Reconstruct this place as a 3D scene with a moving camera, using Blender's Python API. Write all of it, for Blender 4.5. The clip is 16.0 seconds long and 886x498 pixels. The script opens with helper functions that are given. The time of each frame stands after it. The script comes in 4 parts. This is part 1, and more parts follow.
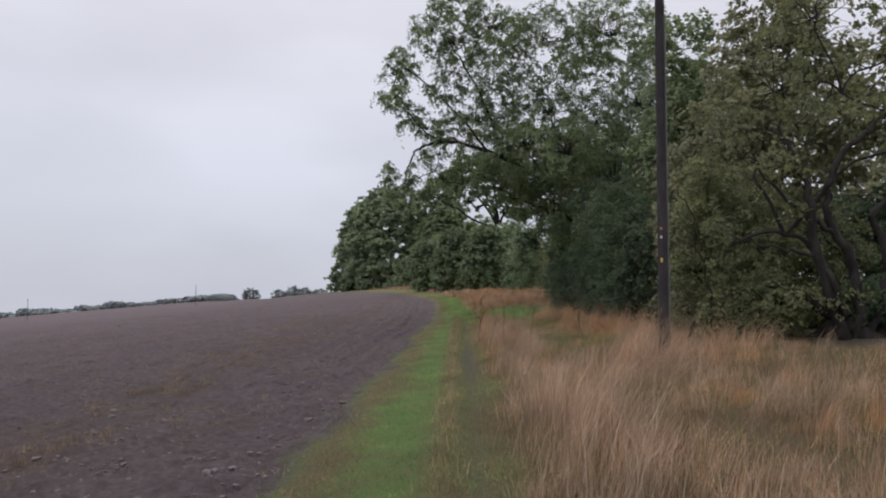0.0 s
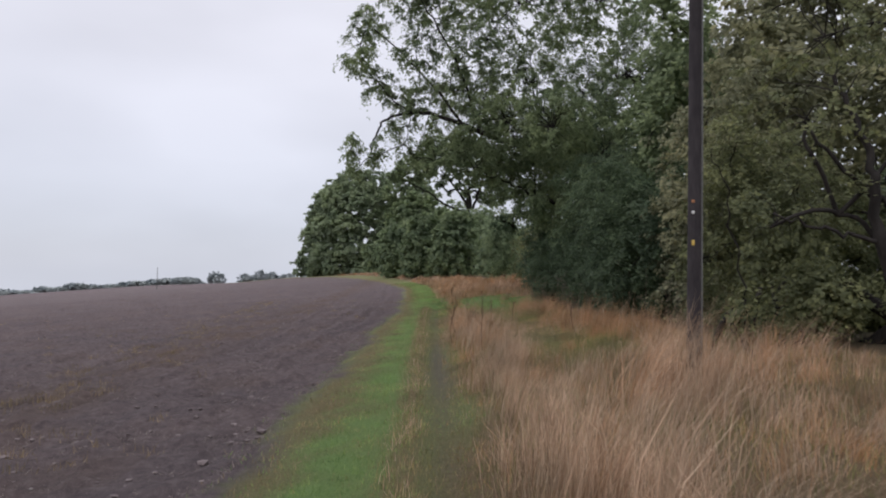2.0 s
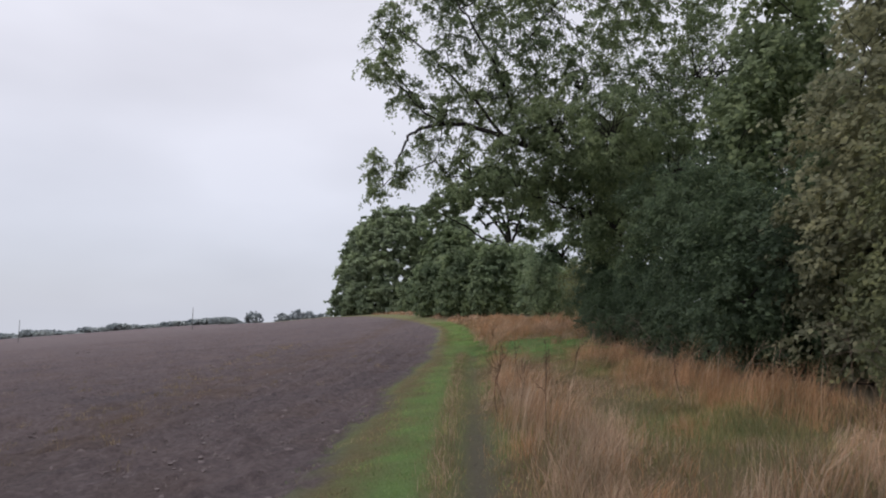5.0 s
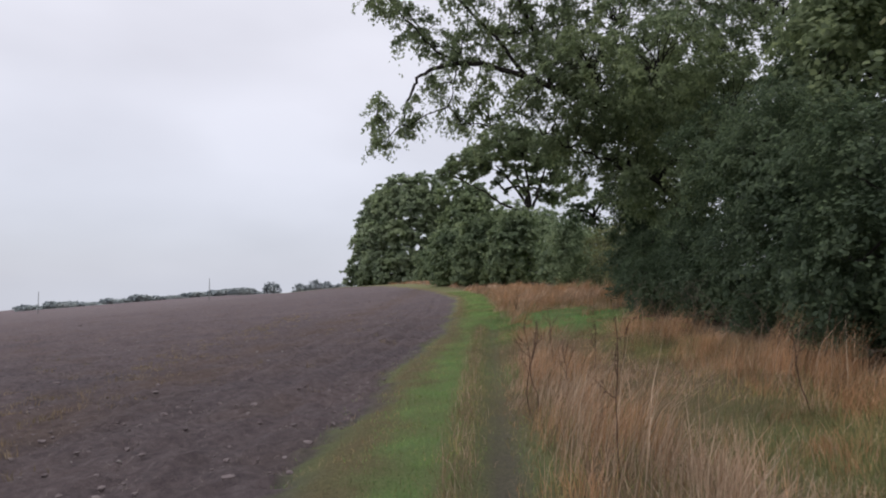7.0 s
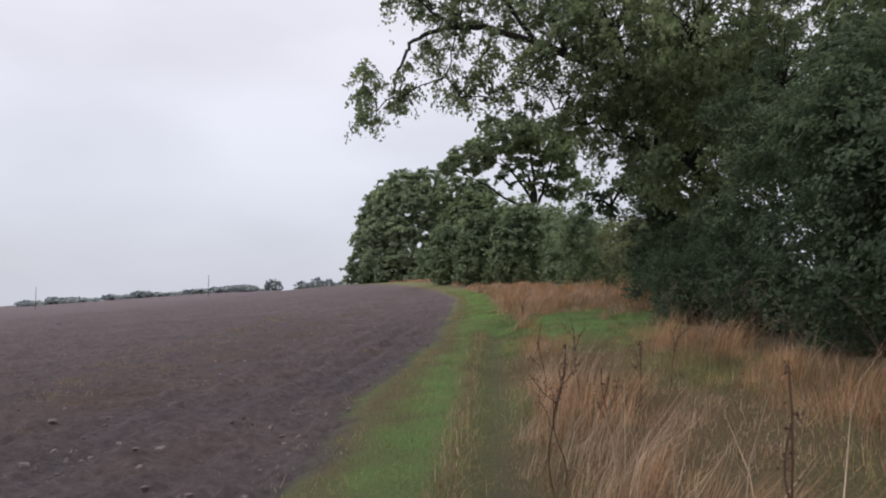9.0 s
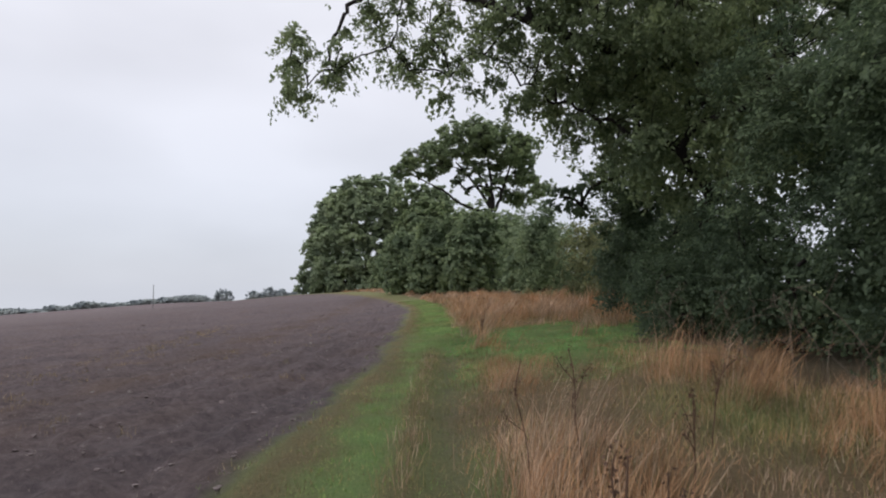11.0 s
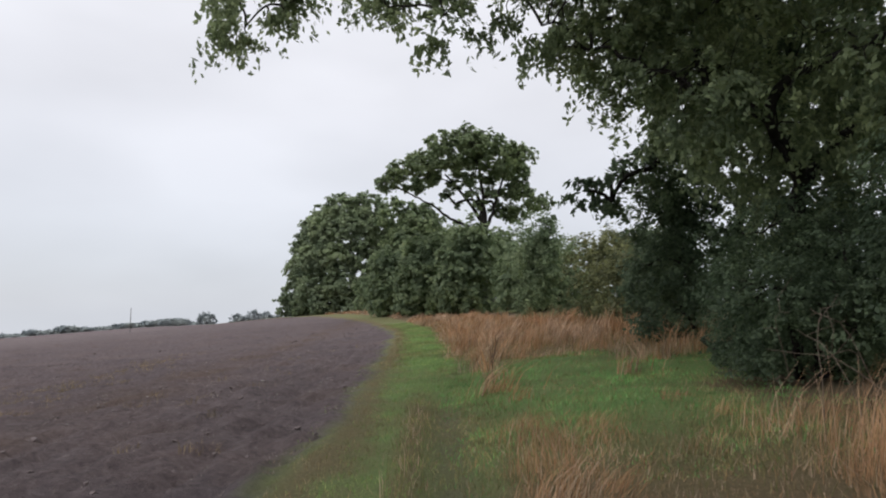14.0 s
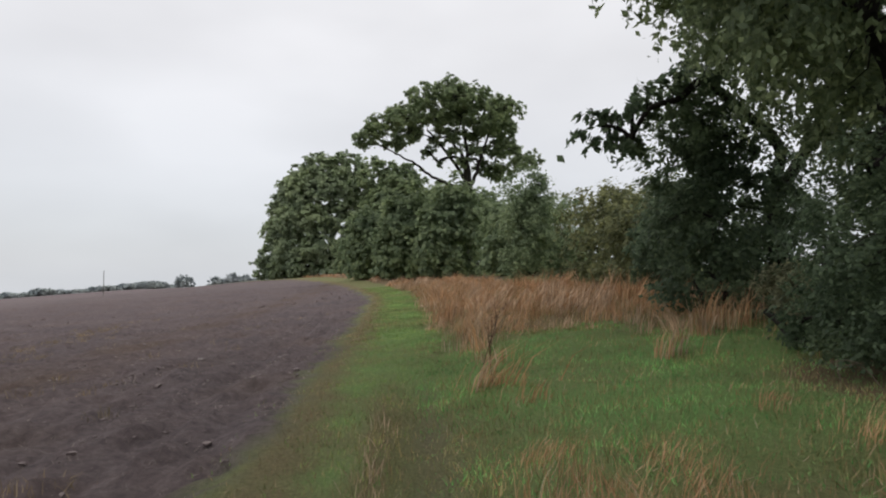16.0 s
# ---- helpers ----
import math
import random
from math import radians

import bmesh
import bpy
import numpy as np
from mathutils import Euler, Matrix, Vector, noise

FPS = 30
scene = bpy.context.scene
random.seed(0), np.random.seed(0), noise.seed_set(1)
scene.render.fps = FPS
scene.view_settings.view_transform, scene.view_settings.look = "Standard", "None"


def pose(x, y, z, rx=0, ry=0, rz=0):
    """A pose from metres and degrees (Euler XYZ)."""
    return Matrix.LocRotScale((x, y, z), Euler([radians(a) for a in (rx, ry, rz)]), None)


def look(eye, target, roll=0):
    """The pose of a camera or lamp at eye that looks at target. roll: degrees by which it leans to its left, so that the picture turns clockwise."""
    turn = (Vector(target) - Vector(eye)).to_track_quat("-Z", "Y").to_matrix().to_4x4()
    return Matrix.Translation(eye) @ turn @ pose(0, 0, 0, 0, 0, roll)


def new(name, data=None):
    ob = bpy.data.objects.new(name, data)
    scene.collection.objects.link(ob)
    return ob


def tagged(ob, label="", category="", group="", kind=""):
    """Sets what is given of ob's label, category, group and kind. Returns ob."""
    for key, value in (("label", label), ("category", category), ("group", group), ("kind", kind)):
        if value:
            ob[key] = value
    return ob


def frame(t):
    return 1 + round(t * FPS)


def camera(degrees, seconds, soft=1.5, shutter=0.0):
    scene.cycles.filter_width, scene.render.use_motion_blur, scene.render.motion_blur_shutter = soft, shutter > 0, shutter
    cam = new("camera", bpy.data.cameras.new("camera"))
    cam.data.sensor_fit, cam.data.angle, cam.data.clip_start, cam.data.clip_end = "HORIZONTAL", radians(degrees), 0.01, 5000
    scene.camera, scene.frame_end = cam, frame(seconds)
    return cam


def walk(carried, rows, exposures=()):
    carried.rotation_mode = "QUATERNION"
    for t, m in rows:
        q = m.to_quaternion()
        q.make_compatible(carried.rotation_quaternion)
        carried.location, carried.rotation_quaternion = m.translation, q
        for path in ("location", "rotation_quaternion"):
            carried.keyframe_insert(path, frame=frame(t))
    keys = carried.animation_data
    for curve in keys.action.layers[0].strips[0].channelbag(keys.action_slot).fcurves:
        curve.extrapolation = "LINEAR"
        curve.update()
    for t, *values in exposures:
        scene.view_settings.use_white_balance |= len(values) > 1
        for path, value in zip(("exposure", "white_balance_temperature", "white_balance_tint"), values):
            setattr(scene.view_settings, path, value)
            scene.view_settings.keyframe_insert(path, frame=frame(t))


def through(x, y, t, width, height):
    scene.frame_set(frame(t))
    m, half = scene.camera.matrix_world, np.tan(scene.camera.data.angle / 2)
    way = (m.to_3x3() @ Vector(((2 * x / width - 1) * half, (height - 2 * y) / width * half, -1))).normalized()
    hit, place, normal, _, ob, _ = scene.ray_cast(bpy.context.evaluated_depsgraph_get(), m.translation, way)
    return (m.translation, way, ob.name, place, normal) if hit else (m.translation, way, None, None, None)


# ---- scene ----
cam = camera(65.0, 16.0, 2.0, 0.25)
METRES, EYE, TILT, LEAN, TURN = 22.0, 1.6, 3.4, 0.0, 0.0
WIDE = 1.315
ROWS = [
    (0.0, 0.0, 0.0, 0.0, -0.0, 0.0, -0.0),
    (0.5, 0.002, 0.0335, -0.0022, -1.64, -0.37, -0.68),
    (1.0, 0.0032, 0.0645, -0.0038, -2.0, -0.7, -1.04),
    (1.5, 0.0048, 0.099, -0.0045, -2.43, -1.19, -1.24),
    (2.0, 0.0034, 0.1294, -0.0056, -1.83, -0.79, -1.06),
    (2.5, 0.0037, 0.1638, -0.0072, -1.21, -0.66, -0.74),
    (3.0, 0.0027, 0.1919, -0.0082, -0.42, -0.16, 0.04),
    (3.5, 0.0055, 0.223, -0.0094, -0.82, 0.26, -0.04),
    (4.0, 0.0062, 0.2525, -0.0111, -0.73, 1.11, -0.38),
    (4.5, 0.0077, 0.2837, -0.0112, -0.05, 1.73, -0.58),
    (7.0, 0.0098, 0.4442, -0.0201, 1.65, -0.32, -0.16),
    (7.5, 0.0113, 0.4735, -0.0216, 2.1, -0.56, -0.24),
    (8.0, 0.0108, 0.5069, -0.0226, 2.09, -0.57, -0.44),
    (10.5, 0.0181, 0.6579, -0.0302, 0.08, -0.06, -0.61),
    (11.0, 0.0179, 0.6928, -0.0316, -0.84, 0.21, -0.64),
    (11.5, 0.0168, 0.7227, -0.033, -0.12, 0.94, -0.5),
    (12.0, 0.0175, 0.7551, -0.0348, -0.97, 0.68, -0.88),
    (12.5, 0.0172, 0.785, -0.0368, -0.91, 0.6, -1.34),
    (13.0, 0.0182, 0.8171, -0.0382, -1.8, 0.27, -1.35),
    (13.5, 0.0177, 0.8468, -0.0395, -1.55, 1.26, -0.88),
    (14.0, 0.0184, 0.8766, -0.0398, -1.61, 1.58, -0.38),
    (14.5, 0.0181, 0.9071, -0.0422, -1.73, 0.93, -0.17),
    (15.0, 0.0209, 0.938, -0.0431, -1.98, 0.62, -0.78),
    (15.5, 0.0207, 0.9676, -0.0443, -2.19, 0.33, -0.74),
    (16.0, 0.0226, 0.9979, -0.0451, -2.75, -0.69, -0.6),
]
walk(cam, [(t, pose(0, 0, EYE, TILT, LEAN, TURN) @ pose(METRES * WIDE * x, METRES * y, METRES * WIDE * z, 90 + WIDE * pitch, roll, WIDE * yaw)) for t, x, y, z, yaw, pitch, roll in ROWS],
     [(0.0, -0.15, 6330, 15), (0.5, -0.18, 6330, 15), (1.2, -0.05, 6330, 15), (2.2, -0.01, 6330, 15), (3.5, -0.05, 6330, 15), (4.5, -0.06, 6330, 15), (8.0, 0.0, 6370, 15), (11.0, 0.04, 6400, 13), (12.5, 0.1, 6450, 12), (14.5, 0.05, 6550, 11), (16.0, 0.05, 6700, 10)])

# ---- world and sun: an even overcast sky ----
world = bpy.data.worlds.new("overcast_sky")
scene.world = world
world.use_nodes = True
wn, wl = world.node_tree.nodes, world.node_tree.links
bg = wn["Background"]
sky = wn.new("ShaderNodeTexSky")
sky.sky_type = 'NISHITA'
sky.sun_disc = False
sky.sun_elevation, sky.sun_rotation = radians(50), radians(-60)
coord = wn.new("ShaderNodeTexCoord")
split = wn.new("ShaderNodeSeparateXYZ")
wl.new(coord.outputs["Generated"], split.inputs[0])
height = wn.new("ShaderNodeValToRGB")
height.color_ramp.elements[0].position, height.color_ramp.elements[0].color = 0.0, (5.2, 5.55, 6.1, 1)
height.color_ramp.elements[1].position, height.color_ramp.elements[1].color = 1.0, (10.5, 10.5, 10.8, 1)
mid = height.color_ramp.elements.new(0.3)
mid.color = (6.5, 6.6, 6.95, 1)
wl.new(split.outputs["Z"], height.inputs[0])
stretch = wn.new("ShaderNodeMapping")
stretch.inputs["Scale"].default_value = (1.2, 1.2, 3.0)
wl.new(coord.outputs["Generated"], stretch.inputs[0])
cloud = wn.new("ShaderNodeTexNoise")
cloud.inputs["Scale"].default_value, cloud.inputs["Detail"].default_value, cloud.inputs["Roughness"].default_value = 1.6, 4, 0.45
wl.new(stretch.outputs[0], cloud.inputs["Vector"])
bank = wn.new("ShaderNodeMapRange")
bank.inputs[1].default_value, bank.inputs[2].default_value, bank.inputs[3].default_value, bank.inputs[4].default_value = 0.3, 0.7, 0.88, 1.12
wl.new(cloud.outputs["Fac"], bank.inputs[0])
layer = wn.new("ShaderNodeVectorMath")
layer.operation = 'SCALE'
wl.new(height.outputs[0], layer.inputs[0])
wl.new(bank.outputs[0], layer.inputs["Scale"])
veil = wn.new("ShaderNodeMix")
veil.data_type = 'RGBA'
veil.inputs[0].default_value = 0.93
wl.new(sky.outputs[0], veil.inputs[6])
wl.new(layer.outputs[0], veil.inputs[7])
wl.new(veil.outputs[2], bg.inputs["Color"])
bg.inputs["Strength"].default_value = 0.122

sun = new("sun", bpy.data.lights.new("sun", 'SUN'))
sun.data.energy, sun.data.angle, sun.data.color = 0.6, radians(40), (1.0, 0.97, 0.93)
sun.matrix_world = look((-30, 10, 45), (0, 25, 0))

# ---- materials ----


def material(name, rough=0.8, spec=0.3):
    m = bpy.data.materials.new(name)
    m.use_nodes = True
    b = m.node_tree.nodes["Principled BSDF"]
    b.inputs["Roughness"].default_value = rough
    b.inputs["Specular IOR Level"].default_value = spec
    return m, m.node_tree.nodes, m.node_tree.links, b


def ramp(nodes, links, source, stops):
    r = nodes.new("ShaderNodeValToRGB")
    while len(r.color_ramp.elements) < len(stops):
        r.color_ramp.elements.new(0.5)
    for e, (p, c) in zip(r.color_ramp.elements, stops):
        e.position, e.color = p, (*c, 1)
    links.new(source, r.inputs[0])
    return r.outputs[0]


def grain(nodes, links, scale, detail=4, rough=0.6, stretch=None):
    c = nodes.new("ShaderNodeTexCoord")
    n = nodes.new("ShaderNodeTexNoise")
    n.inputs["Scale"].default_value, n.inputs["Detail"].default_value, n.inputs["Roughness"].default_value = scale, detail, rough
    if stretch:
        mp = nodes.new("ShaderNodeMapping")
        mp.inputs["Scale"].default_value = stretch
        links.new(c.outputs["Object"], mp.inputs[0])
        links.new(mp.outputs[0], n.inputs["Vector"])
    else:
        links.new(c.outputs["Object"], n.inputs["Vector"])
    return n.outputs["Fac"]


def blend(nodes, links, fac, a, b, kind='MIX'):
    m = nodes.new("ShaderNodeMix")
    m.data_type, m.blend_type = 'RGBA', kind
    for socket, value in ((m.inputs[0], fac), (m.inputs[6], a), (m.inputs[7], b)):
        if isinstance(value, (int, float)):
            socket.default_value = value
        elif isinstance(value, tuple):
            socket.default_value = (*value, 1)
        else:
            links.new(value, socket)
    return m.outputs[2]


def bump(nodes, links, bsdf, source, strength, distance):
    b = nodes.new("ShaderNodeBump")
    b.inputs["Strength"].default_value, b.inputs["Distance"].default_value = strength, distance
    links.new(source, b.inputs["Height"])
    links.new(b.outputs[0], bsdf.inputs["Normal"])


def leaf_material(name, dark, mid_tone, light, through=0.3, patch=0.6):
    """Leaves: each its own tone, drifting from branch to branch; some light passes through."""
    m, n, l, b = material(name, 0.6, 0.25)
    geo = n.new("ShaderNodeNewGeometry")
    own = ramp(n, l, geo.outputs["Random Per Island"], [(0.0, dark), (0.55, mid_tone), (1.0, light)])
    drift = ramp(n, l, grain(n, l, patch, 3), [(0.35, (0.74, 0.78, 0.78)), (0.65, (1.2, 1.18, 1.05))])
    col = blend(n, l, 1.0, own, drift, 'MULTIPLY')
    l.new(col, b.inputs["Base Color"])
    tr = n.new("ShaderNodeBsdfTranslucent")
    l.new(col, tr.inputs["Color"])
    mix = n.new("ShaderNodeMixShader")
    mix.inputs[0].default_value = through
    l.new(b.outputs[0], mix.inputs[1])
    l.new(tr.outputs[0], mix.inputs[2])
    l.new(mix.outputs[0], n["Material Output"].inputs["Surface"])
    return m


def bark_material(name, dark, light):
    m, n, l, b = material(name, 0.9, 0.15)
    g = grain(n, l, 9, 6, 0.7, (1, 1, 0.25))
    l.new(ramp(n, l, g, [(0.3, dark), (0.7, light)]), b.inputs["Base Color"])
    bump(n, l, b, g, 0.7, 0.02)
    return m


def plain_material(name, colour, rough=0.6, metal=0.0):
    m, n, l, b = material(name, rough)
    b.inputs["Metallic"].default_value = metal
    g = grain(n, l, 25, 4)
    l.new(ramp(n, l, g, [(0.3, tuple(0.75 * v for v in colour)), (0.7, colour)]), b.inputs["Base Color"])
    return m


def ground_material():
    m, n, l, b = material("ground_soil_and_turf", 0.92, 0.15)

    def zone(name):
        a = n.new("ShaderNodeAttribute")
        a.attribute_name = name
        return a.outputs["Fac"]
    big, fine, clod = grain(n, l, 0.35, 4), grain(n, l, 30, 6, 0.75), grain(n, l, 9, 6, 0.7)
    soil = ramp(n, l, clod, [(0.3, (0.108, 0.09, 0.094)), (0.55, (0.179, 0.147, 0.149)), (0.75, (0.25, 0.21, 0.21))])
    soil = blend(n, l, 1.0, soil, ramp(n, l, big, [(0.3, (0.86, 0.86, 0.88)), (0.7, (1.12, 1.06, 1.02))]), 'MULTIPLY')
    flecks = ramp(n, l, grain(n, l, 60, 2), [(0.68, (0, 0, 0)), (0.74, (1, 1, 1))])
    soil = blend(n, l, flecks, soil, (0.3, 0.26, 0.24))
    stubble = ramp(n, l, fine, [(0.3, (0.09, 0.06, 0.04)), (0.7, (0.2, 0.13, 0.075))])
    soil = blend(n, l, zone("weedy"), soil, stubble)
    turf = ramp(n, l, fine, [(0.3, (0.13, 0.225, 0.07)), (0.7, (0.25, 0.37, 0.13))])
    straw = ramp(n, l, fine, [(0.3, (0.13, 0.1, 0.055)), (0.7, (0.29, 0.21, 0.125))])
    mud = ramp(n, l, fine, [(0.3, (0.11, 0.1, 0.072)), (0.7, (0.21, 0.19, 0.14))])
    cover = blend(n, l, zone("lush"), straw, turf)
    cover = blend(n, l, zone("worn"), cover, mud)
    l.new(blend(n, l, zone("soil"), cover, soil), b.inputs["Base Color"])
    both = n.new("ShaderNodeMath")
    both.operation = 'ADD'
    l.new(clod, both.inputs[0])
    l.new(fine, both.inputs[1])
    bump(n, l, b, both.outputs[0], 1.0, 0.08)
    return m


def blade_material(name, stops, through=0.25):
    m, n, l, b = material(name, 0.7, 0.2)
    geo = n.new("ShaderNodeNewGeometry")
    own = ramp(n, l, geo.outputs["Random Per Island"], stops)
    drift = ramp(n, l, grain(n, l, 1.3, 4), [(0.36, (0.6, 0.62, 0.58)), (0.64, (1.3, 1.22, 1.12))])
    col = blend(n, l, 1.0, own, drift, 'MULTIPLY')
    l.new(col, b.inputs["Base Color"])
    tr = n.new("ShaderNodeBsdfTranslucent")
    l.new(col, tr.inputs["Color"])
    mix = n.new("ShaderNodeMixShader")
    mix.inputs[0].default_value = through
    l.new(b.outputs[0], mix.inputs[1])
    l.new(tr.outputs[0], mix.inputs[2])
    l.new(mix.outputs[0], n["Material Output"].inputs["Surface"])
    return m


GROUND = ground_material()
CLOD = bark_material("ploughed_clod", (0.125, 0.1, 0.1), (0.26, 0.215, 0.207))
FLINT = bark_material("pale_flint", (0.2, 0.17, 0.16), (0.42, 0.38, 0.36))
BARK = bark_material("dark_bark", (0.016, 0.014, 0.013), (0.05, 0.044, 0.04))
TAR = bark_material("tarred_pole_wood", (0.026, 0.023, 0.025), (0.066, 0.058, 0.06))
DEAD = bark_material("dead_stem", (0.07, 0.042, 0.03), (0.16, 0.1, 0.07))
TWIG = bark_material("pale_dead_twig", (0.11, 0.085, 0.065), (0.24, 0.19, 0.15))
YELLOW = plain_material("yellow_plate", (0.7, 0.5, 0.12))
WHITE = plain_material("white_plate", (0.7, 0.7, 0.68))
ORANGE = plain_material("rust_plate", (0.5, 0.22, 0.1))
CABLE = plain_material("grey_cable", (0.16, 0.16, 0.15))
LEAF_ASH = leaf_material("ash_leaf", (0.165, 0.21, 0.125), (0.25, 0.305, 0.175), (0.35, 0.41, 0.23), 0.55)
LEAF_DARK = leaf_material("dark_hedge_leaf", (0.085, 0.12, 0.076), (0.125, 0.17, 0.104), (0.18, 0.24, 0.14), 0.55)
LEAF_OLIVE = leaf_material("olive_hawthorn_leaf", (0.14, 0.156, 0.086), (0.198, 0.214, 0.112), (0.285, 0.292, 0.142), 0.5)
LEAF_BROWN = leaf_material("browning_leaf", (0.2, 0.205, 0.135), (0.28, 0.28, 0.18), (0.37, 0.36, 0.22), 0.5)
LEAF_OAK = leaf_material("oak_leaf", (0.18, 0.235, 0.145), (0.26, 0.325, 0.19), (0.36, 0.425, 0.25), 0.55, 0.3)
# lifted to a pale, low-contrast grey-green that imitates mist before the wood
LEAF_WOOD_HAZED = leaf_material("hazed_woodland_leaf", (0.27, 0.325, 0.22), (0.32, 0.385, 0.255), (0.38, 0.45, 0.29), 0.55, 0.22)
# pale blue-grey: haze over the skyline trees, put into the leaf colour
LEAF_FAR_HAZED = leaf_material("hazed_distant_leaf", (0.32, 0.355, 0.39), (0.38, 0.42, 0.455), (0.44, 0.48, 0.51), 0.4, 0.1)
TAN = blade_material("dry_tall_grass", [(0.0, (0.26, 0.175, 0.12)), (0.5, (0.5, 0.358, 0.26)), (1.0, (0.72, 0.57, 0.44))])
RUST = blade_material("rusty_dry_grass", [(0.0, (0.25, 0.145, 0.082)), (0.5, (0.48, 0.285, 0.16)), (1.0, (0.63, 0.425, 0.265))])
GREEN = blade_material("short_green_grass", [(0.0, (0.125, 0.222, 0.07)), (0.6, (0.238, 0.38, 0.122)), (1.0, (0.4, 0.49, 0.2))])
LUSH = blade_material("lush_green_grass", [(0.0, (0.095, 0.26, 0.08)), (0.6, (0.2, 0.49, 0.16)), (1.0, (0.34, 0.58, 0.22))])
MIXED = blade_material("mown_mixed_grass", [(0.0, (0.13, 0.15, 0.06)), (0.5, (0.25, 0.255, 0.11)), (1.0, (0.46, 0.37, 0.2))])
LITTER = blade_material("old_straw", [(0.0, (0.15, 0.125, 0.12)), (0.6, (0.29, 0.25, 0.235)), (1.0, (0.55, 0.49, 0.45))])
WEED = blade_material("field_weed", [(0.0, (0.17, 0.135, 0.08)), (0.6, (0.31, 0.235, 0.145)), (1.0, (0.46, 0.37, 0.24))])

# ---- mesh helpers ----


def array_mesh(name, verts, faces, mat, smooth=False):
    """A mesh from arrays of vertices and of faces with one count of corners."""
    me = bpy.data.meshes.new(name)
    verts, faces = np.asarray(verts, dtype=np.float32), np.asarray(faces, dtype=np.int32)
    k = faces.shape[1]
    me.vertices.add(len(verts))
    me.vertices.foreach_set("co", verts.ravel())
    me.loops.add(faces.size)
    me.loops.foreach_set("vertex_index", faces.ravel())
    me.polygons.add(len(faces))
    me.polygons.foreach_set("loop_start", np.arange(0, faces.size, k, dtype=np.int32))
    me.polygons.foreach_set("use_smooth", np.full(len(faces), smooth))
    me.materials.append(mat)
    me.update(calc_edges=True)
    return me


def child(ob, parent, label=""):
    ob.parent = parent
    if label:
        ob["label"] = label
    return ob


def part(name, bm, mat, parent, label=""):
    me = bpy.data.meshes.new(name)
    bm.to_mesh(me)
    bm.free()
    me.materials.append(mat)
    for p in me.polygons:
        p.use_smooth = True
    return child(new(name, me), parent, label)


def unit(v):
    return v / (np.linalg.norm(v, axis=-1, keepdims=True) + 1e-9)


def tubes(lines, sides=6):
    """Tapered round limbs: each line is (points, radii)."""
    vs, fs, base = [], [], 0
    ring = np.linspace(0, 2 * np.pi, sides, endpoint=False)
    for pts, rad in lines:
        pts = np.asarray(pts, float)
        way = unit(np.gradient(pts, axis=0))
        side = unit(np.cross(way, np.array([0.31, 0.95, 0.1])))
        up = np.cross(way, side)
        r = np.asarray(rad, float)[:, None, None]
        v = pts[:, None] + r * (np.cos(ring)[None, :, None] * side[:, None] + np.sin(ring)[None, :, None] * up[:, None])
        n = len(pts)
        i, j = np.meshgrid(np.arange(n - 1), np.arange(sides), indexing="ij")
        a, b = base + i * sides + j, base + i * sides + (j + 1) % sides
        fs.append(np.stack([a, b, b + sides, a + sides], -1).reshape(-1, 4))
        vs.append(v.reshape(-1, 3))
        base += n * sides
    return np.concatenate(vs), np.concatenate(fs)


def limb(rng, a, b, r0, r1, steps=9, sag=0.0, wander=0.08):
    """A crooked limb from a to b."""
    a, b = np.asarray(a, float), np.asarray(b, float)
    s = np.linspace(0, 1, steps)[:, None]
    span = np.linalg.norm(b - a)
    wob = sum(rng.normal(0, wander * span / k, (1, 3)) * np.sin(np.pi * k * s) for k in (1, 2, 3))
    wob = wob + rng.normal(0, wander * span * 0.08, (steps, 3)) * np.sin(np.pi * s)
    pts = a + (b - a) * s + wob
    pts[:, 2] += (np.sin(np.pi * s) * sag * span)[:, 0]
    return pts, r0 + (r1 - r0) * s[:, 0] ** 0.7


def leaves(rng, centres, length, width, droop=0.2, facing=None):
    """Small pointed leaves, one at each centre; facing gives the way that their upper sides lean."""
    n = len(centres)
    u = rng.normal(0, 1, (n, 3))
    u[:, 2] -= droop * 2
    u = unit(u)
    if facing is None:
        w = unit(np.cross(u, rng.normal(0, 1, (n, 3))))
    else:
        up = unit(facing + rng.normal(0, 0.42, (n, 3)))
        w = unit(np.cross(u, up))
        u = unit(np.cross(up, w))
    k = rng.uniform(0.65, 1.35, (n, 1))
    lu, lw = u * length * k / 2, w * width * k / 2
    v = np.stack([centres - lu, centres + lw - lu * 0.15, centres + lu, centres - lw - lu * 0.15], 1).reshape(-1, 3)
    return v, np.arange(4 * n).reshape(n, 4)


def clump_points(rng, lobes, per_m2, size):
    """Centres of leafy clumps over the outer part of rounded lobes, unevenly, and the way out of the lobe at each."""
    out, ways = [], []
    for x, y, z, rx, ry, rz in lobes:
        area = 4 * np.pi * ((rx * ry) ** 1.6 / 3 + (rx * rz) ** 1.6 / 3 + (ry * rz) ** 1.6 / 3) ** (1 / 1.6)
        n = max(6, int(area * per_m2))
        d = unit(rng.normal(0, 1, (n, 3)))
        r = rng.uniform(0.5, 1.06, (n, 1)) ** 0.7
        out.append(np.array([x, y, z]) + d * r * np.array([rx, ry, rz]) + rng.normal(0, size * 0.2, (n, 3)))
        ways.append(unit(d / np.array([rx, ry, rz])))
    return np.concatenate(out), np.concatenate(ways)


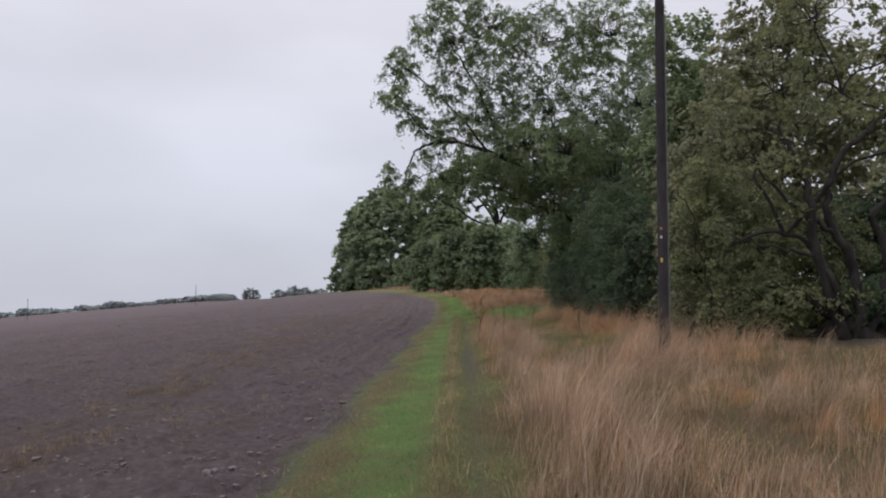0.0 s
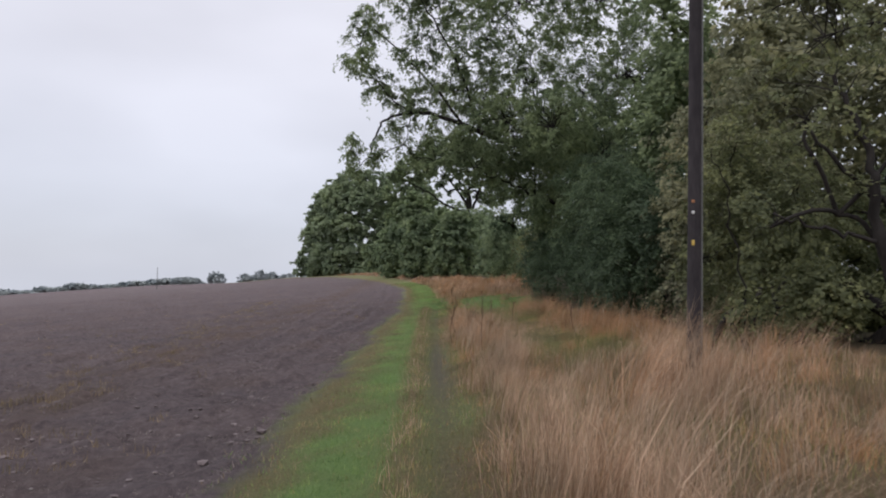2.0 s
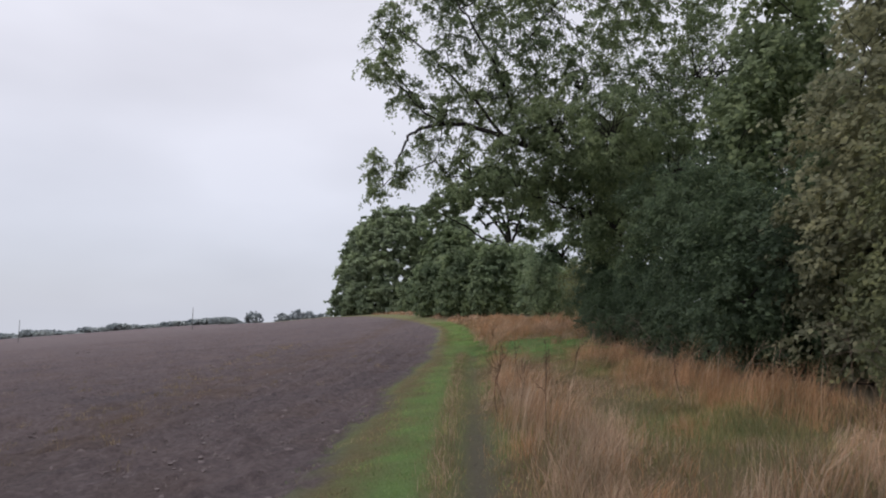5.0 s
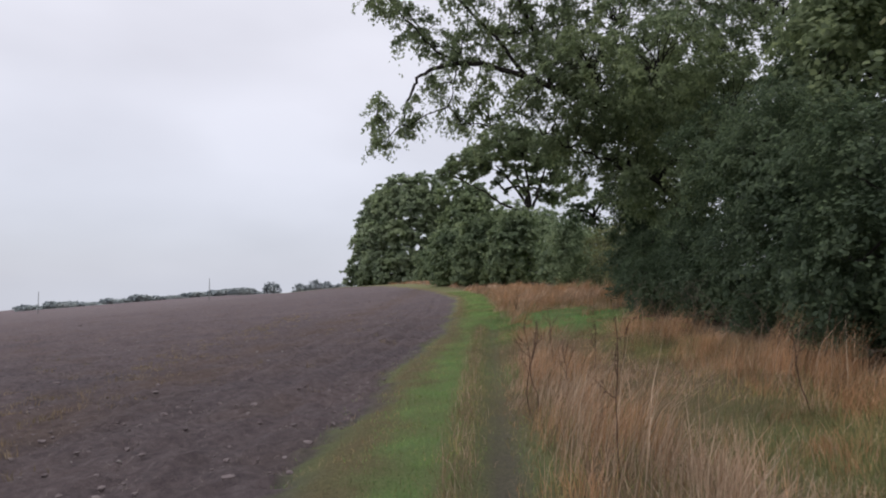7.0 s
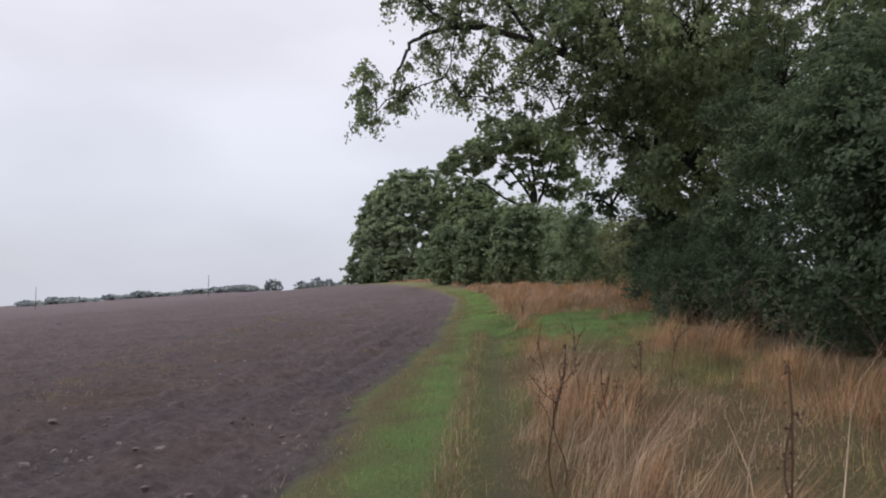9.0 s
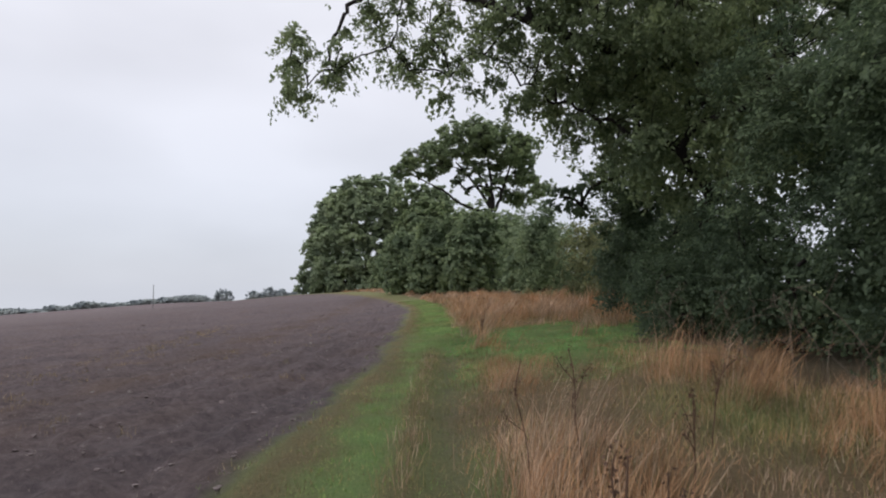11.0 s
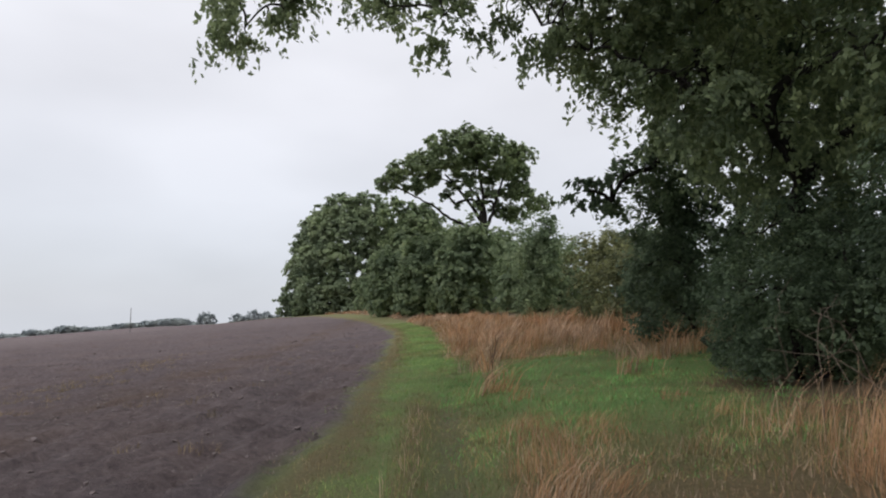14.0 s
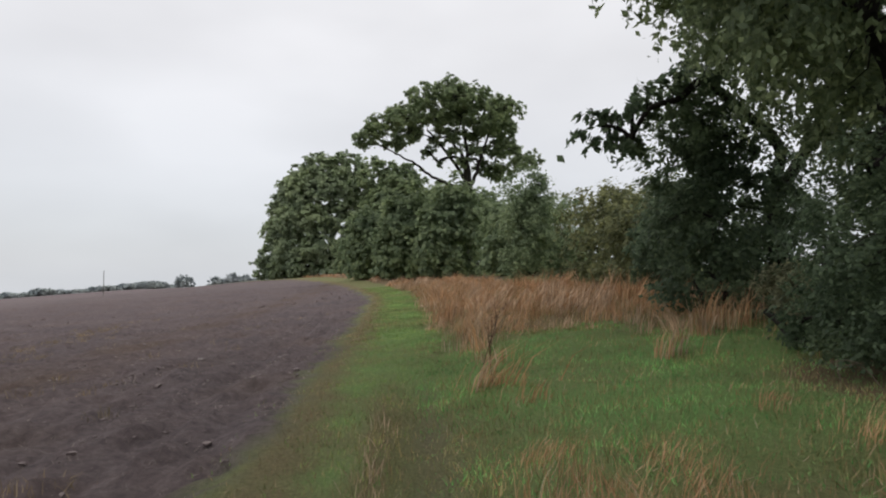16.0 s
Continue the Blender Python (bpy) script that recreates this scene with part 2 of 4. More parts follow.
def tree(name, label, category, base, lobes, leaf, bark=None, seed=0, clump=0.4, per_m2=1.6, per_clump=60, length=0.1, width=0.05,
         trunk=0.2, droop=0.2, stems=1, floor_cut=None, twigs=0.35, group="", boughs=(), spray=1.1):
    """A tree or shrub: stems, a limb to each lobe, twigs to the clumps, and a crown of single leaves."""
    rng = np.random.default_rng(seed + 100)
    root = new(name)
    root.location = base
    tagged(root, label, category, group)
    base = np.asarray(base, float)
    lobes = np.asarray(lobes, float)
    lobes[:, :3] -= base
    lines = []
    crown_mid = lobes[:, :3].mean(0)
    low = lobes[:, 2].min()
    forks = []
    for s in range(stems):
        foot = np.array([*(rng.normal(0, 0.3, 2) * (stems > 1)), -0.1])
        fork = np.array([crown_mid[0] * 0.35, crown_mid[1] * 0.35, max(0.5, low * 0.75)]) + rng.normal(0, 0.35, 3) * (stems > 1)
        pts, rad = limb(rng, foot, fork, trunk / stems ** 0.5, trunk * 0.45 / stems ** 0.4, 9, 0, 0.03)
        rad[0] *= 1.35
        lines.append((pts, rad))
        forks.append(fork)
    # each bough grows from the nearest bough that lies nearer the stem
    nodes, thick = list(forks), [trunk * 0.5 / stems ** 0.4] * stems
    order = np.argsort([np.linalg.norm(q[:3] - forks[0]) for q in lobes])
    for i in order:
        hub = lobes[i, :3]
        cost = [np.linalg.norm(hub - q) + (0.0 if k >= stems else 0.6) for k, q in enumerate(nodes)]
        j = int(np.argmin(cost))
        r0 = max(0.022, thick[j] * 0.85)
        lines.append(limb(rng, nodes[j], hub, r0, max(0.012, r0 * 0.6), 12, 0.14, 0.06))
        nodes.append(hub)
        thick.append(max(0.02, r0 * 0.82))
    for start, middle, end, r0, r1 in boughs:
        s = np.linspace(0, 1, 14)[:, None]
        pts = (1 - s) ** 2 * np.array(start) + 2 * s * (1 - s) * np.array(middle) + s ** 2 * np.array(end) - base
        pts[1:-1] += rng.normal(0, 0.035, (12, 3))
        lines.append((pts, r0 + (r1 - r0) * s[:, 0]))
    centres, ways_out = clump_points(rng, lobes, per_m2, clump)
    if floor_cut is not None:
        ways_out = ways_out[centres[:, 2] > floor_cut]
        centres = centres[centres[:, 2] > floor_cut]
    wood_points = np.concatenate([q[0][2:] for q in lines[stems:]])
    for c in centres[rng.random(len(centres)) < twigs]:
        near = ((wood_points - c) ** 2).sum(1)
        h = wood_points[rng.choice(np.argsort(near)[:5])]
        lines.append(limb(rng, h, c, max(0.008, trunk * 0.045), 0.003, 6, 0.08, 0.09))
    v, f = tubes(lines, 6)
    child(new("trunk", array_mesh("trunk", v, f, bark or BARK, True)), root, "dark branching wood")
    sizes = rng.uniform(0.5, 1.25, len(centres))
    counts = (per_clump * sizes ** 2).astype(int) + 3
    cc = np.repeat(centres, counts, 0)
    ss = np.repeat(sizes, counts)[:, None] * clump
    facing = 0.75 * np.repeat(ways_out, counts, 0) + np.array([0, 0, 0.55])
    # leaves sit along short drooping sprays that fan out of each clump
    fans = 7
    ways = unit(rng.normal(0, 1, (len(centres), fans, 3)) * np.array([1, 1, 0.6]))
    pick = rng.integers(0, fans, len(cc))
    way = ways[np.repeat(np.arange(len(centres)), counts), pick]
    far = rng.random((len(cc), 1)) ** 0.8 * (0.7 + 0.6 * rng.random((len(centres), fans)))[np.repeat(np.arange(len(centres)), counts), pick][:, None]
    pts = cc + way * far * ss * spray + rng.normal(0, 0.12, cc.shape) * ss
    pts[:, 2] -= (droop * far[:, 0] ** 2 * ss[:, 0] * 1.6)
    if floor_cut is not None:
        facing = facing[pts[:, 2] > floor_cut * 0.5]
        pts = pts[pts[:, 2] > floor_cut * 0.5]
    v, f = leaves(rng, pts, length, width, droop, facing)
    child(new("crown", array_mesh("crown", v, f, leaf)), root)
    return root


# ---- the lie of the land ----
def along(y, stops):
    ys, xs = zip(*stops)
    return np.interp(y, ys, xs)


EDGE = [(0, -1.55), (8, -1.46), (12, -1.3), (16, -1.03), (21.5, -0.92), (24, -0.72), (27, -0.46), (31, -0.47), (38, -0.42), (48, -0.5), (54, -0.8), (62, -2.0), (70, -3.4), (80, -5.6), (90, -8.3), (105, -12.5), (130, -21), (150, -40)]
RIDGE = [(0, -0.18), (8, 0.03), (16, 0.22), (24, 0.44), (27, 0.53), (40, 0.65)]
TALL = [(0, 0.38), (5, 0.47), (12, 0.68), (18, 0.84), (21, 0.9), (24, 1.02), (28, 1.2), (34, 1.25), (41, 1.35), (50, 1.3), (56, 0.75), (62, 0.1), (70, -1.0), (84, -3.6), (98, -7.1), (115, -12.2), (130, -18), (150, -36)]
HEDGE = [(0, 7.6), (9.5, 7.0), (12.5, 5.7), (15, 4.9), (20, 4.4), (26, 4.2), (28.3, 4.3), (29.6, 5.9), (33, 6.6), (41, 6.8), (55, 5.2), (75, 2.5), (95, -1.0), (108, -5)]


def land(x, y):
    """Height of the ground: it climbs gently ahead and to the hedge, and rolls over beyond the wood."""
    x, y = np.asarray(x, float), np.asarray(y, float)
    crest = 128 + 2.2 * np.maximum(0, -x - 14)
    over = np.maximum(0, y - crest)
    yy = np.minimum(y, crest) - 0.02 * over
    xx = np.where(x > 12, 12, x)
    rise = np.clip((y - 42) / 66, 0, 1)
    swell = 0.75 * rise * rise * (3 - 2 * rise) * np.clip((x + 55) / 30, 0, 1)
    return -0.08 + 0.0172 * yy + 0.084 * xx + swell


def ripple(x, y):
    a = np.sin(x * 1.7 + 0.6 * np.sin(y * 0.9)) * np.sin(y * 1.3 + 1.1 * np.sin(x * 0.7))
    b = np.sin(x * 5.1 + 1.3 * np.sin(y * 3.7)) * np.sin(y * 4.3 + 1.7 * np.sin(x * 3.1))
    return a, b


def relief(x, y):
    edge, ridge, tall = along(y, EDGE), along(y, RIDGE), along(y, TALL)
    a, b = ripple(x, y)
    soil = np.clip((edge - x) / 0.25 + 0.5, 0, 1)
    near = np.clip((70 - y) / 30, 0, 1)
    z = soil * near * (0.022 * a + 0.012 * b) - soil * 0.05
    away = edge - x + 0.1 * a
    z += soil * near * 0.03 * np.sin(2 * np.pi * away / 0.62) * np.clip((7 - away) / 4, 0, 1) * np.clip((y - 12) / 8, 0.35, 1)
    z -= soil * near * 0.07 * np.exp(-((away - 0.95) / 0.16) ** 2) * np.clip((y - 12) / 8, 0.2, 1)
    fade = np.clip((32 - y) / 5, 0, 1)
    z += 0.05 * np.exp(-((x - ridge) / 0.16) ** 2) * fade
    z -= 0.05 * np.exp(-((x - ridge - 0.36) / 0.18) ** 2) * fade
    z += np.clip((x - tall) / 0.5, 0, 1) * near * (0.06 * a + 0.02 * b + 0.03)
    return z


def surface(x, y):
    return land(x, y) + relief(x, y)


def build_ground():
    xs = np.concatenate([-np.geomspace(2500, 46, 18), np.arange(-45, -20, 0.5), np.arange(-20, -9, 0.25), np.arange(-9, 5.2, 0.125), np.arange(5.5, 14, 0.5), np.geomspace(15, 2500, 22)])
    ys = np.concatenate([-np.geomspace(2500, 8, 18), np.arange(-7.5, 3, 0.5), np.arange(3, 48, 0.15), np.arange(48, 75, 0.3), np.arange(75, 140, 1.0), np.geomspace(142, 3000, 36)])
    X, Y = np.meshgrid(xs, ys)
    rng = np.random.default_rng(5)
    edge, ridge, tall, hedge = along(Y, EDGE), along(Y, RIDGE), along(Y, TALL), along(Y, HEDGE)
    a, b = ripple(X, Y)
    ragged = edge + 0.16 * a + 0.10 * b + 0.05 + rng.normal(0, 0.03, X.shape)
    soil = np.clip((ragged - X) / 0.3 + 0.5, 0, 1)
    close = ((X > -46) & (X < 5.3) & (Y > 2.9) & (Y < 76)) * np.where(X < -9, 1.3, 1.0)
    rough = rng.normal(0, 1, X.shape)
    rough = 0.6 * rough + 0.25 * (rough + np.roll(rough, 1, 0) + np.roll(rough, 1, 1) + np.roll(rough, (1, 1), (0, 1)))
    Z = surface(X, Y) + close * (soil * 0.034 * rough + (1 - soil) * 0.006 * rough)
    strip = np.clip((tall + 0.15 * a - X) / 0.35 + 0.5, 0, 1)
    lush = strip * np.clip(0.85 + 0.2 * a + 0.15 * b, 0, 1)
    side = np.exp(-((X - edge - 0.28) / 0.26) ** 2)
    lush *= 1 - 0.75 * side
    fade = np.clip((31 - Y) / 4, 0, 1)
    lush *= 1 - 0.8 * np.exp(-((X - ridge) / 0.15) ** 2) * fade
    lush *= 1 - 0.6 * np.exp(-((X - ridge - 0.38) / 0.24) ** 2) * fade
    lush *= 1 - 0.5 * np.exp(-((X - edge - 0.55) / 0.3) ** 2) * np.clip(0.6 - b, 0, 1)
    clearing = np.exp(-((Y - 28.9) / 4.2) ** 4) * np.clip((X - 0.6) / 0.8, 0, 1) * np.clip((hedge - X) / 0.4, 0, 1)
    hollow = np.exp(-((Y - 21.3) / 1.0) ** 2 - ((X - 3.3) / 0.7) ** 2)
    lush = np.maximum(lush, np.clip(clearing * (0.9 + 0.25 * a), 0, 1))
    hollow = np.maximum(hollow, np.exp(-((Y - 14.8) / 1.7) ** 2 - ((X - 3.0) / 0.8) ** 2))
    lush = np.maximum(lush, hollow * 0.6)
    lush *= 1 - 0.6 * np.clip((Y - 52) / 15, 0, 1)
    worn = np.exp(-((X - ridge - 0.36) / 0.2) ** 2) * fade * np.clip(0.35 + 0.2 * b + 0.7 * np.exp(-((Y - 14.5) / 3.0) ** 2), 0, 1)
    worn = np.maximum(worn, np.exp(-((X - hedge - 1.7) / 0.9) ** 2) * (Y < 120))
    lush = np.maximum(lush, 0.55 * np.clip((X - hedge - 1.5) / 2, 0, 1))
    weedy = np.clip(np.exp(-((X + 5.6 - 0.02 * Y) / 0.9) ** 2) * (0.25 + 0.35 * a), 0, 0.4)
    weedy = np.maximum(weedy, np.clip(-a * 0.3 - 0.1, 0, 0.15))
    ny, nx = X.shape
    i, j = np.meshgrid(np.arange(ny - 1), np.arange(nx - 1), indexing="ij")
    k = i * nx + j
    faces = np.stack([k, k + 1, k + nx + 1, k + nx], -1).reshape(-1, 4)
    me = array_mesh("ground", np.stack([X, Y, Z], -1).reshape(-1, 3), faces, GROUND, True)
    for name, values in (("soil", soil), ("lush", lush), ("worn", worn), ("weedy", weedy)):
        me.attributes.new(name, 'FLOAT', 'POINT').data.foreach_set("value", values.ravel().astype(np.float32))
    tagged(new("ground", me), "bare ploughed field with a grassy track along its edge", "ground", kind="structure")


build_ground()


# ---- grasses ----
def blades(rng, x, y, height, width, lean, bend=0.6, wind=(-0.1, 0.0)):
    """Curved grass blades rooted at x, y."""
    n = len(x)
    root = np.stack([x, y, surface(x, y) - 0.015], -1)
    turn = rng.uniform(0, 2 * np.pi, n)
    out = np.stack([np.cos(turn), np.sin(turn), 0 * turn], -1) * (np.abs(rng.normal(0, lean, n)))[:, None]
    out[:, 0] += wind[0]
    out[:, 1] += wind[1]
    h = height[:, None]
    face = rng.uniform(0, 2 * np.pi, n)
    w = np.stack([np.cos(face), np.sin(face), 0 * face], -1) * (width / 2)
    up = np.array([0, 0, 1.0])
    m = root + up * h * 0.55 + out * h * 0.35
    t = root + up * h * (1 - 0.25 * bend * np.linalg.norm(out, axis=1, keepdims=True)) + out * h * (0.7 + bend * 0.4)
    v = np.stack([root - w, root + w, m + w * 0.8, m - w * 0.8, t + w * 0.15, t - w * 0.15], 1).reshape(-1, 3)
    k = np.arange(n)[:, None] * 6
    f = np.concatenate([k + np.array([[0, 1, 2, 3]]), k + np.array([[3, 2, 4, 5]])], 1).reshape(-1, 4)
    return v, f


def grass(name, label, mat, x, y, height, width, lean, bend=0.6, wind=(-0.1, 0.0), seed=0, short=False):
    v, f = blades(np.random.default_rng(seed + 40), x, y, height, width, lean, bend, wind)
    if short:
        v = v.reshape(-1, 6, 3)[:, [0, 1, 4, 5]].reshape(-1, 3)
        f = np.arange(len(v)).reshape(-1, 4)
    return tagged(new(name, array_mesh(name, v, f, mat)), label, "grass", kind="stuff")


def scatter(rng, n, y0, y1, power=1.0):
    """Distances ahead, thicker near the start of the stretch."""
    return y0 + (y1 - y0) * rng.random(n) ** power


def stand(x, y):
    """How tall the dry grass stands at a place, in metres; nothing on the mown track."""
    tall, hedge = along(y, TALL), along(y, HEDGE)
    a, b = ripple(x * 0.9 + 3, y * 0.8)
    inside = x - tall
    strip = np.clip((1.0 - inside) / 0.4, 0, 1)
    fringe = np.exp(-((x - hedge + 0.75) / 0.5) ** 2)
    open_part = np.where(y < 10.5, 0.44, 0.2)
    h = open_part + (0.46 - open_part) * strip + 0.10 * a + 0.07 * b
    h = h + 0.34 * fringe * (y > 10.5) * (0.8 + 0.5 * b)
    h = h + 0.62 * np.exp(-((x - 3.2) / 0.9) ** 2 - ((y - 10.7) / 1.1) ** 2)
    h = h + 0.42 * np.exp(-((x - 1.2) / 0.42) ** 2 - ((y - 6.4) / 1.4) ** 2)
    h = h + 0.30 * np.exp(-((x - 1.5) / 0.35) ** 2 - ((y - 15.2) / 1.6) ** 2)
    h = h - 0.2 * np.exp(-((x - 2.9) / 1.0) ** 2 - ((y - 6.8) / 1.8) ** 2)
    h = h - 0.2 * np.exp(-((y - 22.4) / 1.6) ** 2) * np.clip((3.6 - x) / 0.6, 0, 1)
    clear = np.exp(-((y - 28.9) / 4.2) ** 4)
    h = h * (1 - 0.8 * clear) + 0.35 * np.exp(-((x - 1.75) / 0.3) ** 2 - ((y - 31.5) / 1.6) ** 2)
    for cx, cy, r, top in ((1.1, 26.7, 0.2, 0.34), (1.45, 28.7, 0.34, 0.4), (1.75, 27.6, 0.2, 0.28), (2.2, 25.4, 0.2, 0.2), (3.3, 26.6, 0.2, 0.16), (3.6, 29.4, 0.18, 0.35), (4.4, 24.2, 0.7, 0.16), (5.0, 31.4, 1.0, 0.45), (2.7, 27.6, 0.25, 0.2), (4.1, 28.0, 0.3, 0.22)):
        h = h + top * np.exp(-((x - cx) ** 2 + (y - cy) ** 2) / r ** 2)
    h = np.maximum(h, (0.42 + 0.08 * a) * np.clip((y - 31.6 - 0.8 * b) / 3, 0, 1)) * (1 - 0.35 * np.clip((y - 45) / 20, 0, 1))
    h = h * (1 - 0.35 * np.clip((x - 4.0) / 0.8, 0, 1) * (y < 11))
    return np.clip(h, 0.06, 1.0) * np.clip((x - tall + 0.1) / 0.45, 0.15, 1)


def bend_tufts(name, label, mat, x, y, h, wide, ox, oy, seed):
    v, f = blades(np.random.default_rng(seed), x, y, h, wide, 0.2, 0.9, (0, 0))
    v = v.reshape(-1, 6, 3)
    for k, s in ((2, 0.3), (3, 0.3), (4, 1.0), (5, 1.0)):
        v[:, k, 0] += ox * h * s
        v[:, k, 1] += oy * h * s
    tagged(new(name, array_mesh(name, v.reshape(-1, 3), f, mat)), label, "grass", kind="stuff")


def tall_grass():
    rng = np.random.default_rng(21)
    n = 3600
    y = np.concatenate([scatter(rng, n - 260, 3, 64, 1.45), rng.uniform(-5, 3, 260)])
    x = along(y, TALL) + rng.normal(0, 0.12, n) + rng.random(n) * (along(y, HEDGE) + 0.3 - along(y, TALL))
    y = np.concatenate([y, rng.uniform(60, 118, 420)])
    x = np.concatenate([x, along(y[n:], TALL) + rng.normal(0, 0.3, 420) + rng.random(420) * 4])
    n += 420
    h = stand(x, y)
    a, b = ripple(x * 1.6, y * 1.4)
    keep = (h > 0.14) & (rng.random(n) < 0.36 + 1.3 * (h - 0.25) + 0.2 * b)
    x, y, h, a = x[keep], y[keep], h[keep], a[keep]
    h = h * rng.uniform(0.55, 1.35, len(x))
    lean_x, lean_y = rng.normal(0.2, 0.3, len(x)), rng.normal(-0.04, 0.22, len(x))
    per = np.where(y < 20, 72, np.where(y < 27, 56, 26))
    idx = np.repeat(np.arange(len(x)), per)
    spread = rng.uniform(0.06, 0.17, len(x))[idx]
    bx, by = x[idx] + rng.normal(0, 1, len(idx)) * spread, y[idx] + rng.normal(0, 1, len(idx)) * spread
    bh = h[idx] * rng.uniform(0.4, 1.15, len(idx))
    side = np.clip((bx - along(by, TALL)) / 2.2, 0, 1)
    hedge_side = np.clip(1 - np.abs(along(by, HEDGE) - 0.7 - bx) / 1.1, 0, 1) * (by > 14)
    rusty = (0.25 * rng.random(len(idx)) + 0.75 * rng.random(len(x))[idx]) < np.where(by < 14, 0.12 + 0.2 * side, np.where(by < 22, 0.3 + 0.4 * side, np.where(by < 30, 0.6, 0.5))) + 0.15 * a[idx] + 0.4 * hedge_side
    wide = np.where(by < 27, 0.0038, np.where(by < 36, 0.011, np.where(by < 62, 0.02, 0.05)))[:, None]
    for mat, pick, name, label in ((TAN, ~rusty, "tall_dry_grass", "tall pale straw-coloured dry grass beside the track"),
                                   (RUST, rusty, "tall_rusty_grass", "tall rusty orange dry grass along the hedge")):
        bend_tufts(name, label, mat, bx[pick], by[pick], bh[pick], wide[pick], lean_x[idx][pick], lean_y[idx][pick], 3)
    # single long stalks that stand over the rest
    n = 1700
    y = scatter(rng, n, 3.5, 26, 1.1)
    x = along(y, TALL) + 0.2 + rng.random(n) * (along(y, HEDGE) - along(y, TALL))
    h = stand(x, y)
    pick = h > 0.34
    x, y, h = x[pick], y[pick], h[pick] * rng.uniform(1.0, 1.55, pick.sum())
    bend_tufts("grass_stalks", "thin pale flowering grass stalks", TAN, x, y, np.minimum(h, 1.15), 0.006, rng.normal(0.2, 0.2, len(x)), rng.normal(0, 0.15, len(x)), 4)
    # flattened thatch between the tufts
    n = 100000
    y = scatter(rng, n, 3, 60, 1.4)
    x = along(y, TALL) - 0.15 + rng.random(n) * (along(y, HEDGE) + 0.4 - along(y, TALL))
    keep = rng.random(n) > 0.6 * np.exp(-((y - 29.4) / 4.2) ** 4)
    x, y = x[keep], y[keep]
    kind = rng.random(len(x))
    h = rng.uniform(0.06, 0.24, len(x)) * np.clip(stand(x, y) * 3, 0.4, 1.2)
    pale = (kind > 0.8) | ((kind > 0.5) & (y > 17) & (y < 25.5))
    grass("dry_thatch", "flattened brownish dry grass under the tall stems", RUST, x[kind < 0.25], y[kind < 0.25], h[kind < 0.25], 0.0075, 0.8, 0.5, (0.1, 0), 5, True)
    grass("pale_thatch", "flattened straw-coloured grass under the tall stems", TAN, x[pale], y[pale], h[pale], 0.006, 0.8, 0.5, (0.1, 0), 14, True)
    pick = (kind > 0.25) & ~pale
    grass("green_undergrowth", "green and yellow grass showing through the dry stems", MIXED, x[pick], y[pick], h[pick], 0.0075, 0.6, 0.5, (0, 0), 15, True)


